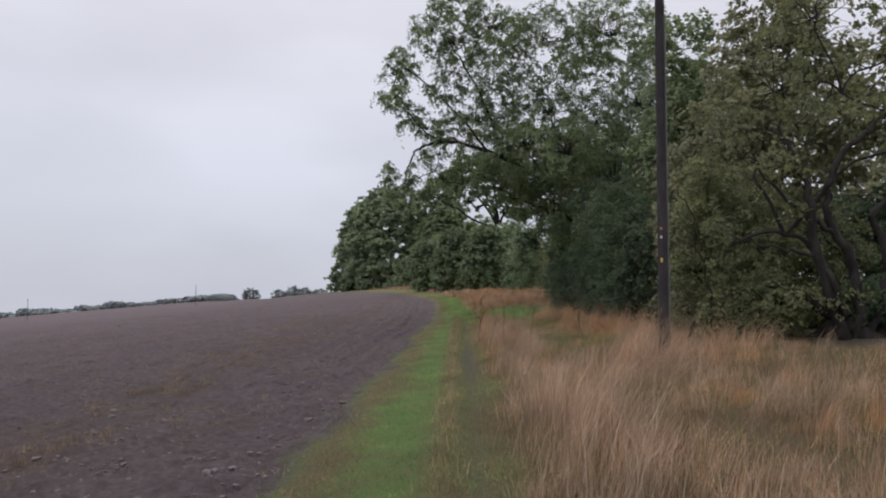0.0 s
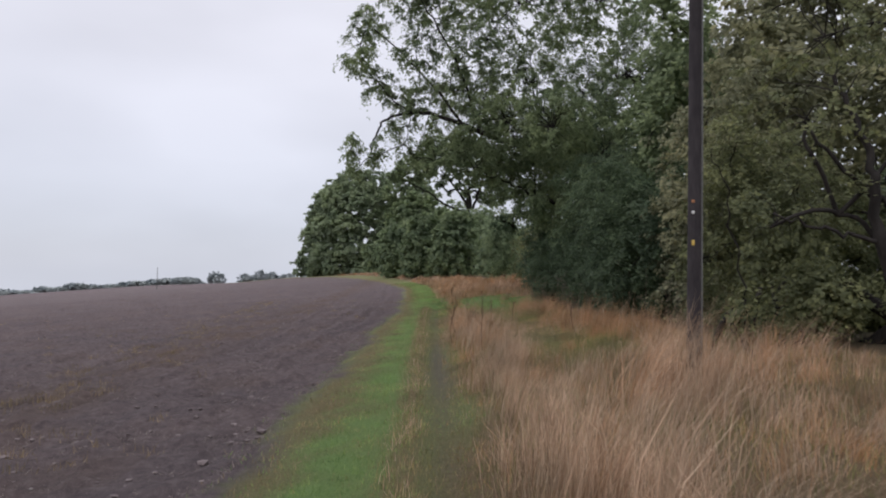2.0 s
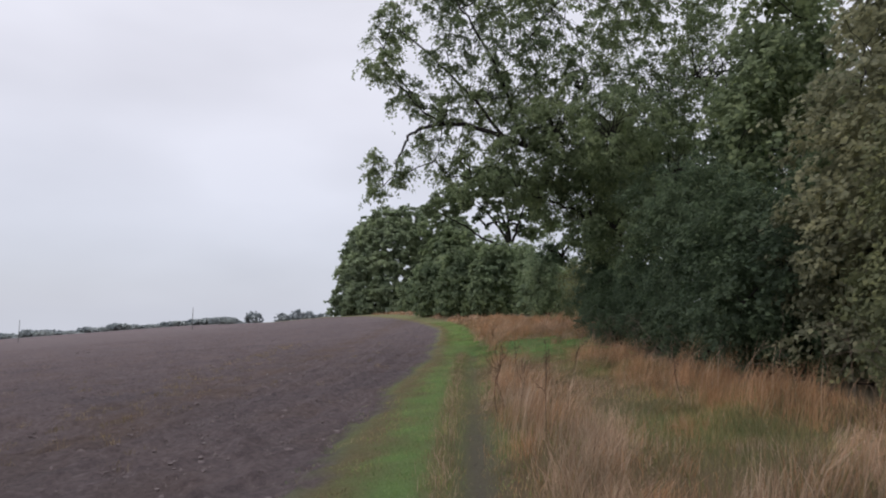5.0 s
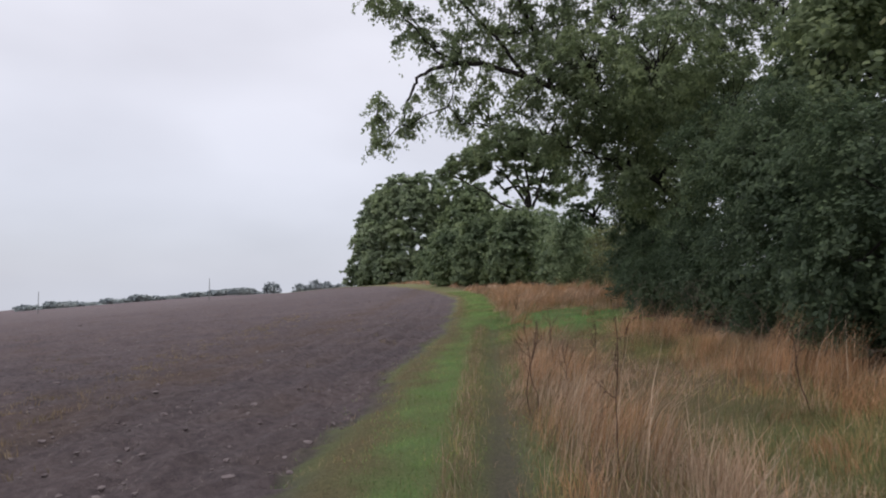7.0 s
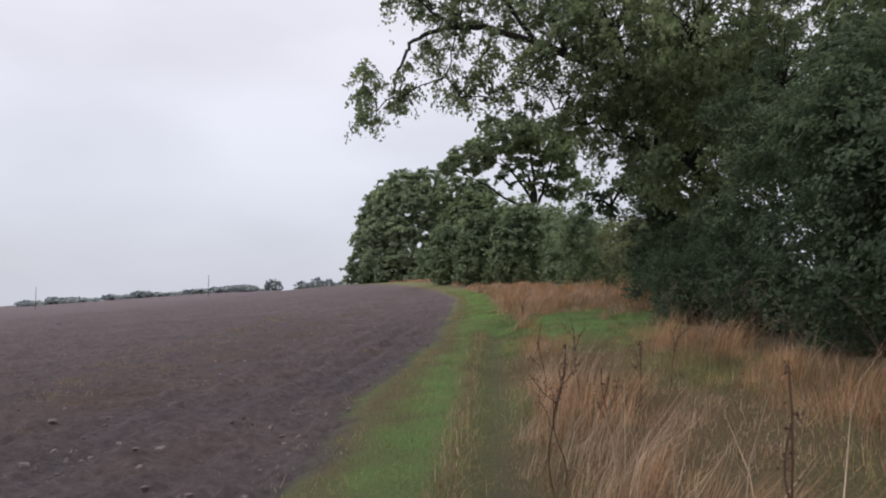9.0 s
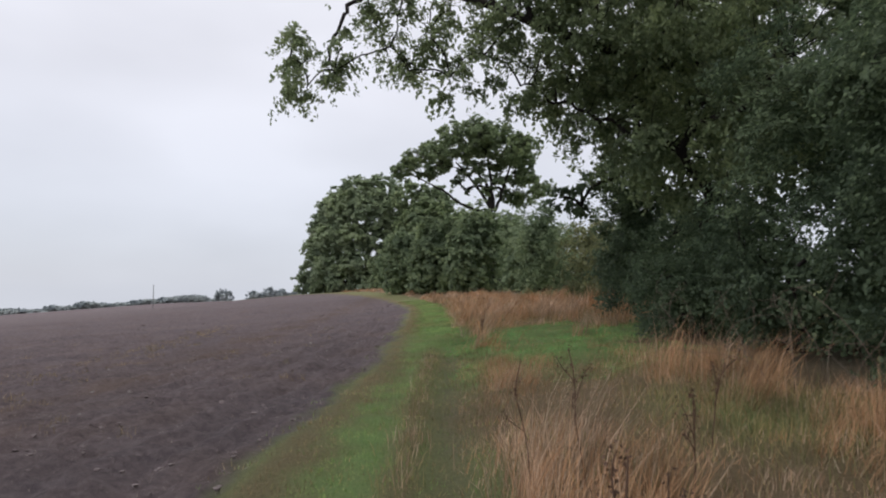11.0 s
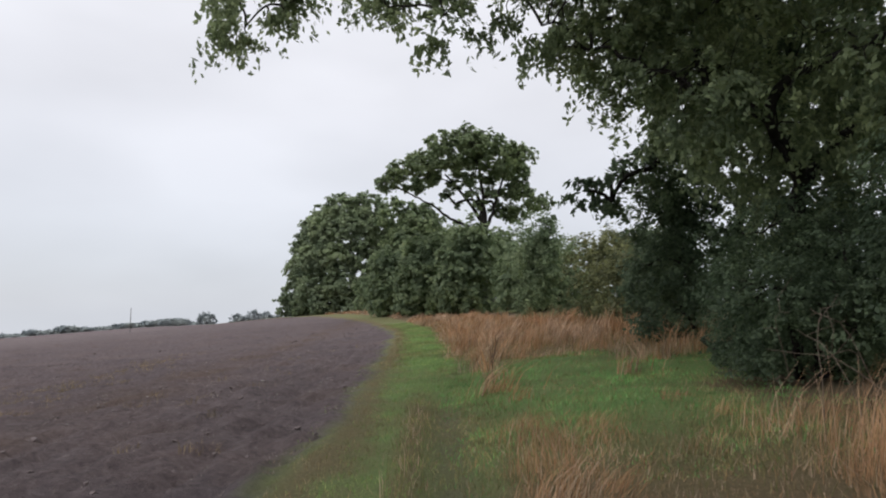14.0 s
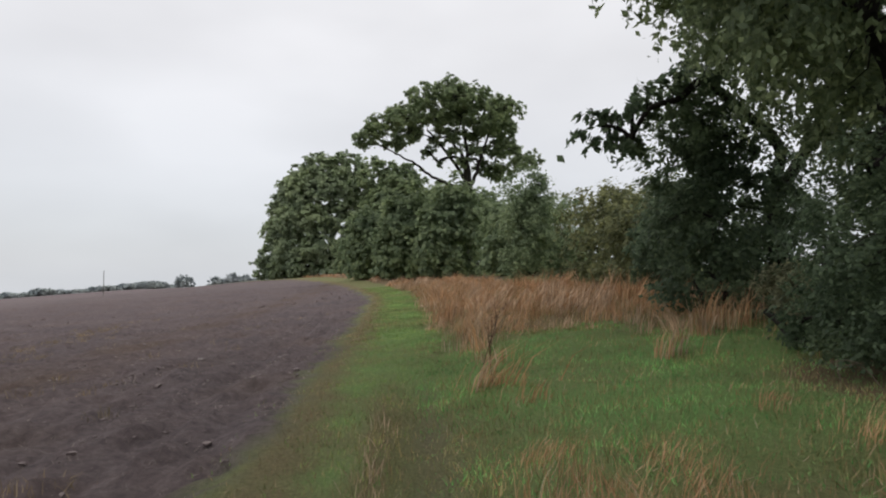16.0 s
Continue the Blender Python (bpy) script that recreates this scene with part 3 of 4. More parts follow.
def track_grass():
    rng = np.random.default_rng(22)
    n = 150000
    y = np.concatenate([scatter(rng, n - 3000, 3.8, 62, 1.35), rng.uniform(-5, 3.8, 3000)])
    e, t = along(y, EDGE), along(y, TALL)
    u = rng.random(n)
    x = e - 0.25 + u * (t - e + 0.6)
    ra, rb = ripple(x * 0 + 1.3 * y, y * 1.7)
    e = e + 0.14 * ra + 0.09 * rb + 0.07
    ridge = along(y, RIDGE)
    fade = np.clip((31 - y) / 4, 0, 1)
    bare = np.exp(-((x - ridge - 0.37) / 0.22) ** 2) * fade
    rim = np.clip((x - e) / 0.6, 0, 1) * np.clip((t + 0.35 - x) / 0.4, 0, 1)
    keep = (rng.random(n) > bare * (0.55 + 0.45 * np.exp(-((y - 14.5) / 3.5) ** 2))) & (rng.random(n) < 0.08 + 0.92 * rim)
    x, y, e, ridge, fade = x[keep], y[keep], e[keep], ridge[keep], fade[keep]
    a, b = ripple(x, y)
    dry = 0.10 + 0.8 * np.exp(-((x - e - 0.1) / 0.36) ** 2) + 0.5 * np.exp(-((x - ridge) / 0.2) ** 2) * fade - 0.22 * a - 0.12 * b + 0.55 * np.clip((x - ridge - 0.05) / 0.15, 0, 1) * fade
    pick = rng.random(len(x))
    isdry = pick < dry
    brown = pick < dry * np.where(x < e + 0.45, 0.7, 0.3)
    h = rng.uniform(0.02, 0.055, len(x)) * np.where(isdry, 1.3, 1)
    w = np.where(y < 34, 0.0075, 0.014)[:, None]
    for mat, sel, name, label, k in ((GREEN, ~isdry, "track_grass", "short green grass on the track", 6), (MIXED, isdry & ~brown, "track_dry_grass", "short mixed yellowing grass at the track's edges", 7),
                                     (WEED, brown, "track_brown_grass", "short brown dead grass beside the ploughed soil", 17)):
        grass(name, label, mat, x[sel], y[sel], h[sel], w[sel], 0.7, 0.5, (0, 0), k, True)
    # the tufted strip between the wheel marks
    n = 4200
    y = scatter(rng, n, 4, 28, 1.0)
    a, b = ripple(y * 0.5, y)
    keep = rng.random(n) < 0.6 + 0.5 * b
    y = y[keep]
    x = along(y, RIDGE) + rng.normal(0, 0.09, len(y))
    tuft = rng.uniform(0.05, 0.17, len(y)) * (1 + 0.5 * np.clip(ripple(y * 1.9, y * 0.8)[1], -0.6, 1))
    pale = rng.random(len(y)) < 0.5
    grass("middle_tufts", "pale dry tufts along the middle of the track", TAN, x[pale], y[pale], tuft[pale], 0.0045, 0.5, 0.7, (0, 0), 8)
    grass("middle_green_tufts", "yellow-green tufts along the middle of the track", MIXED, x[~pale], y[~pale], tuft[~pale], 0.005, 0.5, 0.7, (0, 0), 18)
    # the green clearing
    n = 46000
    y = rng.uniform(24.0, 33.8, n)
    x = rng.uniform(0.8, 6.4, n)
    keep = (rng.random(n) < (x - along(y, TALL) + 0.75) / 0.7) & (x < along(y, HEDGE) + 0.55)
    x, y = x[keep], y[keep]
    a, b = ripple(x * 1.3, y * 1.2)
    dry = rng.random(len(x)) < 0.17 - 0.4 * b + 0.4 * np.clip((26.5 - y) / 2, 0, 1)
    h = rng.uniform(0.02, 0.06, len(x)) * (1 + 0.4 * a)
    grass("clearing_grass", "lush green grass in the clearing by the hedge", LUSH, x[~dry], y[~dry], h[~dry], 0.009, 0.9, 0.6, (0, 0), 9, True)
    grass("clearing_dry_grass", "yellowed grass mixed into the clearing", MIXED, x[dry], y[dry], h[dry] * 1.5, 0.008, 0.7, 0.6, (0, 0), 16, True)
    n = 6400
    y = np.where(rng.random(n) < 0.4, rng.normal(21.3, 0.8, n), rng.normal(14.8, 1.3, n))
    x = rng.normal(2.9, 0.5, n) + 0.02 * y
    grass("hollow_grass", "green grass showing in a hollow of the dry grass", MIXED, x, y, rng.uniform(0.08, 0.2, n), 0.006, 0.6, 0.6, (0, 0), 10, True)


tall_grass()
track_grass()


# ---- field clutter ----
def lump_mesh(name, seed, mat, flat=0.6):
    rng = random.Random(seed)
    bm = bmesh.new()
    bmesh.ops.create_icosphere(bm, subdivisions=1, radius=1)
    for v in bm.verts:
        k = rng.uniform(0.65, 1.2)
        v.co = Vector((v.co.x * k * 1.15, v.co.y * k, v.co.z * k * flat))
    me = bpy.data.meshes.new(name)
    bm.to_mesh(me)
    bm.free()
    me.materials.append(mat)
    return me


def field_clods():
    rng = np.random.default_rng(31)
    n = 5600
    y = scatter(rng, n, 3.5, 60, 1.3)
    x = along(y, EDGE) - 0.05 - rng.random(n) ** 1.1 * (3.0 + 0.6 * y)
    size = rng.uniform(0.012, 0.034, n) * (1 + (rng.random(n) < 0.05) * 0.8) * (1 + 0.05 * np.clip(y - 38, 0, 40))
    shape = lump_mesh("clod_shape", 2, CLOD)
    v0 = np.array([v.co[:] for v in shape.vertices])
    f0 = np.array([p.vertices[:] for p in shape.polygons])
    bpy.data.meshes.remove(shape)
    turn = rng.uniform(0, 2 * np.pi, n)
    c, s = np.cos(turn)[:, None], np.sin(turn)[:, None]
    v = np.stack([v0[:, 0] * c - v0[:, 1] * s, v0[:, 0] * s + v0[:, 1] * c, np.repeat(v0[None, :, 2], n, 0)], -1)
    v *= (1 + rng.normal(0, 0.18, v.shape)) * size[:, None, None]
    v += np.stack([x, y, surface(x, y) + size * 0.25], -1)[:, None]
    f = f0[None] + (np.arange(n) * len(v0))[:, None, None]
    tagged(new("soil_clods", array_mesh("soil_clods", v.reshape(-1, 3), f.reshape(-1, 3), CLOD)), "dark crumbly clods of turned soil", "soil", kind="stuff")


def flints():
    shapes = [lump_mesh("flint", 50 + k, FLINT, 0.5) for k in range(4)]
    rng = random.Random(9)
    for i in range(70):
        y = 4.5 + 30 * rng.random() ** 1.2
        x = float(along(y, EDGE)) - 0.1 - rng.random() * (1.5 + 0.3 * y)
        r = rng.uniform(0.009, 0.026) + 0.002 * max(0, y - 12) * 0.4
        ob = new("flint", shapes[i % 4])
        ob.matrix_world = Matrix.LocRotScale((x, y, float(surface(x, y)) + r * 0.4), Euler((rng.uniform(-0.4, 0.4), rng.uniform(-0.4, 0.4), rng.uniform(0, 6))), (r, r * rng.uniform(0.6, 1), r))
        tagged(ob, "small pale flint lying on the dark ploughed soil", "stone", "flints on the field")


def field_weeds():
    rng = np.random.default_rng(33)
    tx, ty = [], []
    for k in range(260):
        y = 6 + 42 * rng.random()
        tx.append(-5.4 - 0.09 * (y - 12) + rng.normal(0, 0.6))
        ty.append(y)
    for k in range(160):
        y = 8 + 40 * rng.random()
        tx.append(along(y, EDGE) - 1 - rng.random() * (4 + 0.4 * y))
        ty.append(y)
    idx = np.repeat(np.arange(len(tx)), 22)
    x = np.array(tx)[idx] + rng.normal(0, 0.1, len(idx))
    y = np.array(ty)[idx] + rng.normal(0, 0.1, len(idx))
    grass("field_weeds", "sparse yellow-brown weeds sprouting in the ploughed field", WEED, x, y, rng.uniform(0.04, 0.15, len(idx)), 0.007, 0.6, 0.6, (0, 0), 11)
    n = 30000
    y = scatter(rng, n, 4, 44, 1.15)
    x = along(y, EDGE) - rng.random(n) ** 1.5 * (1.0 + 0.35 * y)
    grass("straw_litter", "bits of old straw lying on the soil", LITTER, x, y, rng.uniform(0.01, 0.04, n), np.where(y < 30, 0.006, 0.014)[:, None], 2.0, 0.2, (0, 0), 12, True)


field_clods()
flints()
field_weeds()


def dock_stem(x, y, h, seed, parts=2):
    """A dead dock or sorrel: a bent stem with knobbly seed heads."""
    rng = np.random.default_rng(seed)
    z = float(surface(x, y))
    root = new("dock_stem")
    root.location = (x, y, z)
    tagged(root, "dead brown dock stem with dry seed heads in the grass", "dead plant", "dead dock stems")
    top = np.array([rng.normal(0, 0.1), rng.normal(0, 0.05), h])
    main = limb(rng, (0, 0, -0.03), top, 0.0055, 0.003, 9, 0, 0.03)
    lines, heads = [main], [main[0][6:]]
    for k in range(parts):
        i = 4 + k % 4
        end = main[0][i] + np.array([rng.normal(0, 0.09), rng.normal(0, 0.06), rng.uniform(0.12, 0.25)])
        side = limb(rng, main[0][i], end, 0.004, 0.002, 6, 0, 0.04)
        lines.append(side)
        heads.append(side[0][3:])
    v, f = tubes(lines, 6)
    child(new("stem", array_mesh("stem", v, f, DEAD, True)), root)
    for c in heads:
        c = np.repeat(c, 9, 0) + rng.normal(0, 1, (len(c) * 9, 3)) * np.array([0.014, 0.014, 0.022])
        v, f = leaves(rng, c, 0.015, 0.01, 0)
        child(new("seed_head", array_mesh("seed_head", v, f, DEAD)), root, "clustered dry brown seeds")["kind"] = "stuff"


for k, (sx, sy, sh) in enumerate(((1.28, 14.5, 1.05), (0.92, 16.9, 0.95), (1.0, 17.1, 0.8), (1.15, 19.5, 0.8), (1.47, 19.5, 0.8), (1.4, 28.6, 0.8), (1.6, 28.8, 0.55), (1.35, 17.6, 0.7), (2.6, 20.4, 0.6), (3.2, 15.9, 0.8), (1.9, 19.0, 0.6))):
    dock_stem(sx, sy, sh, 300 + k, 2 + k % 3)


# ---- the telegraph pole ----
def telegraph_pole(x, y):
    z = float(surface(x, y))
    root = new("telegraph_pole")
    root.location = (x, y, z)
    tagged(root, "tall dark tarred wooden telegraph pole standing in dry grass", "pole")
    lines = [(np.array([[0.03 * t, 0, -0.3 + 8.8 * t] for t in np.linspace(0, 1, 12)]), np.linspace(0.09, 0.07, 12))]
    v, f = tubes(lines, 16)
    child(new("shaft", array_mesh("shaft", v, f, TAR, True)), root)
    bm = bmesh.new()
    bmesh.ops.create_cone(bm, cap_ends=True, segments=16, radius1=0.075, radius2=0.02, depth=0.08, matrix=Matrix.Translation((0.03, 0, 8.54)))
    part("cap", bm, TAR, root)
    v, f = tubes([(np.array([[0.075 + 0.01 * t, -0.05, 0.1 + 5.6 * t] for t in np.linspace(0, 1, 10)]), np.full(10, 0.014))], 8)
    child(new("cable", array_mesh("cable", v, f, CABLE, True)), root, "thin grey cable running up the pole")
    for h, mat, tall_size, label in ((1.64, YELLOW, 0.09, "small yellow plate"), (2.02, WHITE, 0.05, "small white plate"), (2.16, ORANGE, 0.05, "small orange plate")):
        bm = bmesh.new()
        bmesh.ops.create_cube(bm, size=1, matrix=Matrix.Translation((-0.042, -0.074, h)) @ Matrix.Rotation(-0.5, 4, 'Z') @ Matrix.Diagonal((0.034, 0.012, tall_size * 0.75, 1)))
        bmesh.ops.bevel(bm, geom=bm.edges[:], offset=0.002, segments=1, affect='EDGES')
        part("plate", bm, mat, root, label)


telegraph_pole(3.62, 11.44)


# ---- trees and hedge ----
def gz(x, y):
    return float(land(x, y))


def shrub(x, y, rx, ry, h, leaf, seed, label, name="hedge_shrub", lean=0.0, per_clump=100, clump=0.34, per_m2=4.5, length=0.088, width=0.055, lobes=7, group="hedgerow shrubs", lump=(0.34, 0.52), **more):
    """A bushy shrub from the ground up, with an uneven rounded outline."""
    rng = np.random.default_rng(seed)
    z = gz(x, y)
    body = [(x, y, z + h * 0.42, rx * 0.95, ry * 0.95, h * 0.45), (x, y, z + h * 0.09, rx * 0.88, ry * 0.88, h * 0.13)]
    for k in range(lobes):
        t = rng.uniform(0, 2 * np.pi)
        q = rng.uniform(0.15, 0.95)
        spread = 0.75 * (1 - 0.55 * q)
        s = rng.uniform(*lump)
        body.append((x + np.cos(t) * rx * spread + lean * q, y + np.sin(t) * ry * spread, z + h * (0.12 + 0.72 * q), rx * s, ry * s, h * s * 0.5))
    return tree(name, label, "shrub", (x, y, z), body, leaf, seed=seed, clump=clump, per_m2=per_m2, per_clump=per_clump, length=length, width=width,
                trunk=0.12, stems=3, floor_cut=0.06, group=group, twigs=0.04 if y > 60 else 0.12, **more)


def hedgerow():
    dark = "dense dark green hedge shrub rising from dry grass"
    olive = "olive and yellow-green hawthorn bush in the hedge"
    brown = "tall thinning browning shrub with fine twigs"
    fine = dict(length=0.082, width=0.052, per_clump=96, per_m2=4.2)
    small = dict(length=0.072, width=0.046, per_clump=100, per_m2=4.0)
    mid_way = dict(length=0.1, width=0.066, per_clump=70, per_m2=3.6)
    far_off = dict(length=0.14, width=0.09, per_clump=48, per_m2=3.0, clump=0.4)
    shrub(6.1, 14.6, 1.3, 1.3, 4.2, LEAF_OLIVE, 1, olive, **small)
    shrub(6.6, 16.9, 1.6, 1.5, 5.6, LEAF_BROWN, 2, brown, **mid_way)
    shrub(5.9, 18.9, 1.5, 1.6, 4.2, LEAF_DARK, 3, dark, **fine)
    finest = dict(length=0.066, width=0.042, per_clump=110, per_m2=4.8, clump=0.32)
    shrub(5.8, 21.6, 1.5, 1.7, 4.4, LEAF_DARK, 4, dark, **finest)
    shrub(5.9, 24.6, 1.5, 1.7, 4.6, LEAF_DARK, 5, dark, **finest)
    shrub(5.25, 27.7, 1.2, 1.15, 2.3, LEAF_DARK, 6, "low dark hedge shrub at the edge of a clearing", length=0.05, width=0.032, per_clump=150, per_m2=5.5, clump=0.3)
    shrub(6.4, 34.0, 1.5, 1.3, 4.1, LEAF_DARK, 7, "dense dark pointed hedge bush beyond a green clearing", **mid_way)
    shrub(8.4, 35.4, 1.3, 1.3, 2.4, LEAF_DARK, 20, dark, **mid_way)
    shrub(8.0, 25.6, 1.4, 1.4, 5.2, LEAF_DARK, 21, dark, **mid_way)
    shrub(7.3, 29.9, 1.3, 1.1, 2.9, LEAF_DARK, 22, dark, **mid_way)
    shrub(7.8, 38.5, 1.4, 1.7, 3.4, LEAF_DARK, 8, dark, **mid_way)
    shrub(8.2, 42.6, 1.7, 2.0, 3.5, LEAF_OLIVE, 9, olive, **far_off)
    shrub(8.3, 46.5, 2.0, 2.2, 3.9, LEAF_OLIVE, 10, olive, **far_off)
    # the farthest two wear the paler oak leaf, haze painted in by colour
    shrub(6.4, 53.0, 1.35, 2.0, 6.1, LEAF_OAK, 11, "upright dark green bush standing before an oak", **far_off)
    shrub(8.8, 56.0, 2.2, 2.4, 4.6, LEAF_OAK, 12, dark, **far_off)
    shrub(8.6, 12.6, 1.2, 1.3, 1.5, LEAF_DARK, 13, "low dark undergrowth below a hawthorn", **mid_way)
    shrub(6.0, 13.2, 0.7, 0.8, 1.5, LEAF_OLIVE, 14, olive, **small)
    low = dict(lobes=5, length=0.07, width=0.045, per_m2=6, clump=0.2, per_clump=70)
    shrub(5.9, 29.7, 0.8, 0.8, 0.9, LEAF_DARK, 15, "low brambly bush at the foot of the hedge", "bramble", **low)
    shrub(6.5, 31.4, 0.9, 0.9, 1.1, LEAF_BROWN, 16, "low browning bramble at the foot of the hedge", "bramble", **low)
    shrub(5.2, 29.0, 0.6, 0.6, 0.6, LEAF_DARK, 17, "low brambly bush at the foot of the hedge", "bramble", **low)
    shrub(9.6, 15.2, 1.5, 1.3, 3.2, LEAF_DARK, 18, "dark bush behind a hawthorn", **mid_way)
    shrub(7.9, 14.4, 0.9, 0.9, 2.6, LEAF_OLIVE, 19, olive, **small)
    # taller growth behind
    for k, (x, y, r, h, leaf) in enumerate(((7.8, 17.6, 1.4, 7.6, LEAF_BROWN), (9.2, 19.0, 2.0, 11.5, LEAF_BROWN), (8.2, 23.4, 1.9, 11.0, LEAF_ASH), (9.6, 26.5, 2.2, 9.5, LEAF_DARK), (10.6, 16.8, 1.6, 8.0, LEAF_BROWN))):
        shrub(x, y, r, r, h, leaf, 30 + k, "tall tangled tree behind the hedge", "hedge_tree", clump=0.45, per_m2=1.6, per_clump=38, length=0.165, width=0.11, lobes=18, lump=(0.26, 0.42), group="trees behind the hedge")


hedgerow()


def hawthorn():
    x, y = 7.25, 12.4
    z = gz(x, y)
    tree("hawthorn_tree", "crooked dark multi-stemmed hawthorn with yellowing leaves", "tree", (x, y, z),
         [(5.7, 12.4, 3.9, 0.8, 0.9, 0.7), (6.2, 12.6, 2.6, 0.6, 0.7, 0.5), (7.5, 12.9, 5.3, 1.2, 1.2, 0.8), (6.1, 13.0, 5.3, 1.1, 1.1, 0.8), (5.2, 12.6, 2.4, 0.45, 0.5, 0.5),
          (8.6, 12.0, 4.0, 0.9, 1.0, 0.6), (7.0, 12.8, 6.9, 1.5, 1.4, 1.0), (8.8, 13.0, 6.2, 1.2, 1.2, 0.9), (6.9, 12.2, 1.6, 0.5, 0.5, 0.4)],
         LEAF_OLIVE, seed=41, clump=0.26, per_m2=1.5, per_clump=44, length=0.085, width=0.052, trunk=0.24, stems=2, twigs=0.9,
         boughs=(((7.2, 12.4, 0.6), (6.7, 12.3, 1.7), (6.55, 12.3, 3.0), 0.12, 0.07), ((6.55, 12.3, 3.0), (6.6, 12.4, 3.6), (6.1, 12.5, 4.6), 0.07, 0.03), ((7.2, 12.4, 0.6), (7.7, 12.3, 1.6), (7.0, 12.4, 2.6), 0.11, 0.075),
                 ((7.0, 12.4, 2.6), (6.7, 12.4, 3.4), (7.3, 12.4, 4.2), 0.075, 0.05), ((7.3, 12.4, 4.2), (7.9, 12.5, 4.5), (8.5, 12.6, 5.4), 0.05, 0.02), ((7.4, 12.4, 0.5), (8.2, 12.2, 1.9), (7.6, 12.3, 2.9), 0.1, 0.06),
                 ((7.6, 12.3, 2.9), (7.9, 12.2, 3.5), (8.8, 12.0, 4.1), 0.06, 0.025), ((7.0, 12.4, 2.6), (6.3, 12.3, 2.9), (5.6, 12.4, 3.9), 0.05, 0.02), ((6.6, 12.3, 2.2), (5.9, 12.2, 2.3), (5.2, 12.5, 2.6), 0.035, 0.014)))
    # a leafy spray that hangs out as far as the pole
    shrub(4.9, 12.9, 0.35, 0.35, 1.2, LEAF_OLIVE, 42, "spindly yellow-green sapling beside a pole", "sapling", per_m2=5, clump=0.2, per_clump=26, length=0.085, width=0.055, lobes=3,
          boughs=(((4.9, 12.9, 1.2), (4.5, 12.4, 3.4), (3.95, 11.75, 3.35), 0.014, 0.005),))


hawthorn()


def ash():
    x, y = 8.3, 30.0
    z = gz(x, y)
    tip = [(-2.35, 29.2, 6.35, 0.56, 0.5, 0.46), (-2.0, 29.2, 5.78, 0.46, 0.5, 0.34), (-1.45, 29.2, 6.1, 0.34, 0.4, 0.36), (-2.3, 29.2, 6.85, 0.3, 0.3, 0.25), (-1.3, 29.2, 6.6, 0.22, 0.3, 0.4)]
    fringe = [(-0.2, 29.4, 7.35, 0.35, 0.4, 0.3), (0.9, 29.3, 7.5, 0.5, 0.5, 0.4), (-0.75, 29.3, 7.2, 0.22, 0.25, 0.4), (0.0, 29.4, 8.2, 0.55, 0.6, 0.35), (-0.35, 29.3, 6.65, 0.26, 0.3, 0.4), (0.05, 29.3, 6.15, 0.24, 0.3, 0.4), (0.5, 29.3, 6.9, 0.4, 0.4, 0.5), (0.9, 29.2, 6.0, 0.4, 0.4, 0.6), (1.6, 29.1, 6.45, 0.65, 0.7, 0.8),
              (2.3, 28.9, 5.75, 0.5, 0.6, 0.65), (3.0, 28.9, 5.4, 0.55, 0.7, 0.65), (3.8, 28.9, 5.1, 0.7, 0.8, 0.8), (4.6, 28.8, 4.7, 0.9, 0.9, 0.95), (5.5, 28.8, 4.4, 1.1, 1.1, 1.1), (6.4, 29.6, 3.6, 0.8, 0.7, 0.8), (7.6, 29.0, 4.6, 1.3, 1.2, 1.3)]
    open_side = [(-2.1, 29.5, 10.2, 0.85, 0.9, 0.8), (-1.7, 29.5, 11.5, 0.85, 0.9, 0.7), (-1.3, 29.6, 9.2, 0.75, 0.8, 0.6), (-0.7, 29.6, 8.5, 0.5, 0.6, 0.4), (-0.5, 29.6, 12.8, 1.0, 1.1, 0.8), (0.1, 29.6, 10.5, 1.0, 1.1, 0.9),
                 (0.7, 29.7, 12.1, 1.1, 1.2, 0.9), (0.2, 29.6, 8.9, 0.8, 0.8, 0.6), (0.6, 29.7, 14.2, 1.3, 1.4, 1.0)]
    mass = [(1.4, 29.6, 8.9, 1.0, 1.1, 0.9), (2.5, 29.2, 7.6, 1.2, 1.3, 1.1), (3.8, 28.8, 6.7, 1.4, 1.4, 1.2), (5.2, 28.4, 6.4, 1.4, 1.4, 1.3), (2.2, 29.6, 10.6, 1.5, 1.5, 1.3), (2.4, 29.8, 13.0, 1.6, 1.6, 1.4), (4.3, 29.4, 9.2, 1.7, 1.7, 1.5),
            (4.8, 29.8, 12.4, 2.1, 2.1, 1.9), (6.6, 29.5, 8.8, 2.0, 2.0, 1.8), (7.4, 30.0, 12.8, 2.3, 2.3, 2.1), (9.4, 30.0, 9.6, 2.3, 2.4, 2.4), (4.9, 26.4, 7.0, 1.5, 1.6, 1.4), (5.6, 31.4, 6.0, 1.4, 1.4, 1.1), (8.2, 31.8, 6.4, 1.6, 1.5, 1.3),
            (7.0, 27.4, 6.0, 1.6, 1.6, 1.4), (3.4, 27.8, 7.4, 1.2, 1.2, 1.1), (6.3, 31.4, 4.9, 1.3, 1.2, 1.2), (7.0, 30.6, 3.9, 1.1, 1.0, 1.0), (3.4, 29.6, 6.2, 1.1, 1.0, 0.9), (4.6, 29.8, 5.8, 1.0, 1.0, 0.9), (2.8, 29.8, 8.6, 1.2, 1.2, 1.1), (5.2, 30.4, 7.4, 1.4, 1.2, 1.2), (6.0, 26.6, 4.8, 1.2, 1.2, 1.1)]
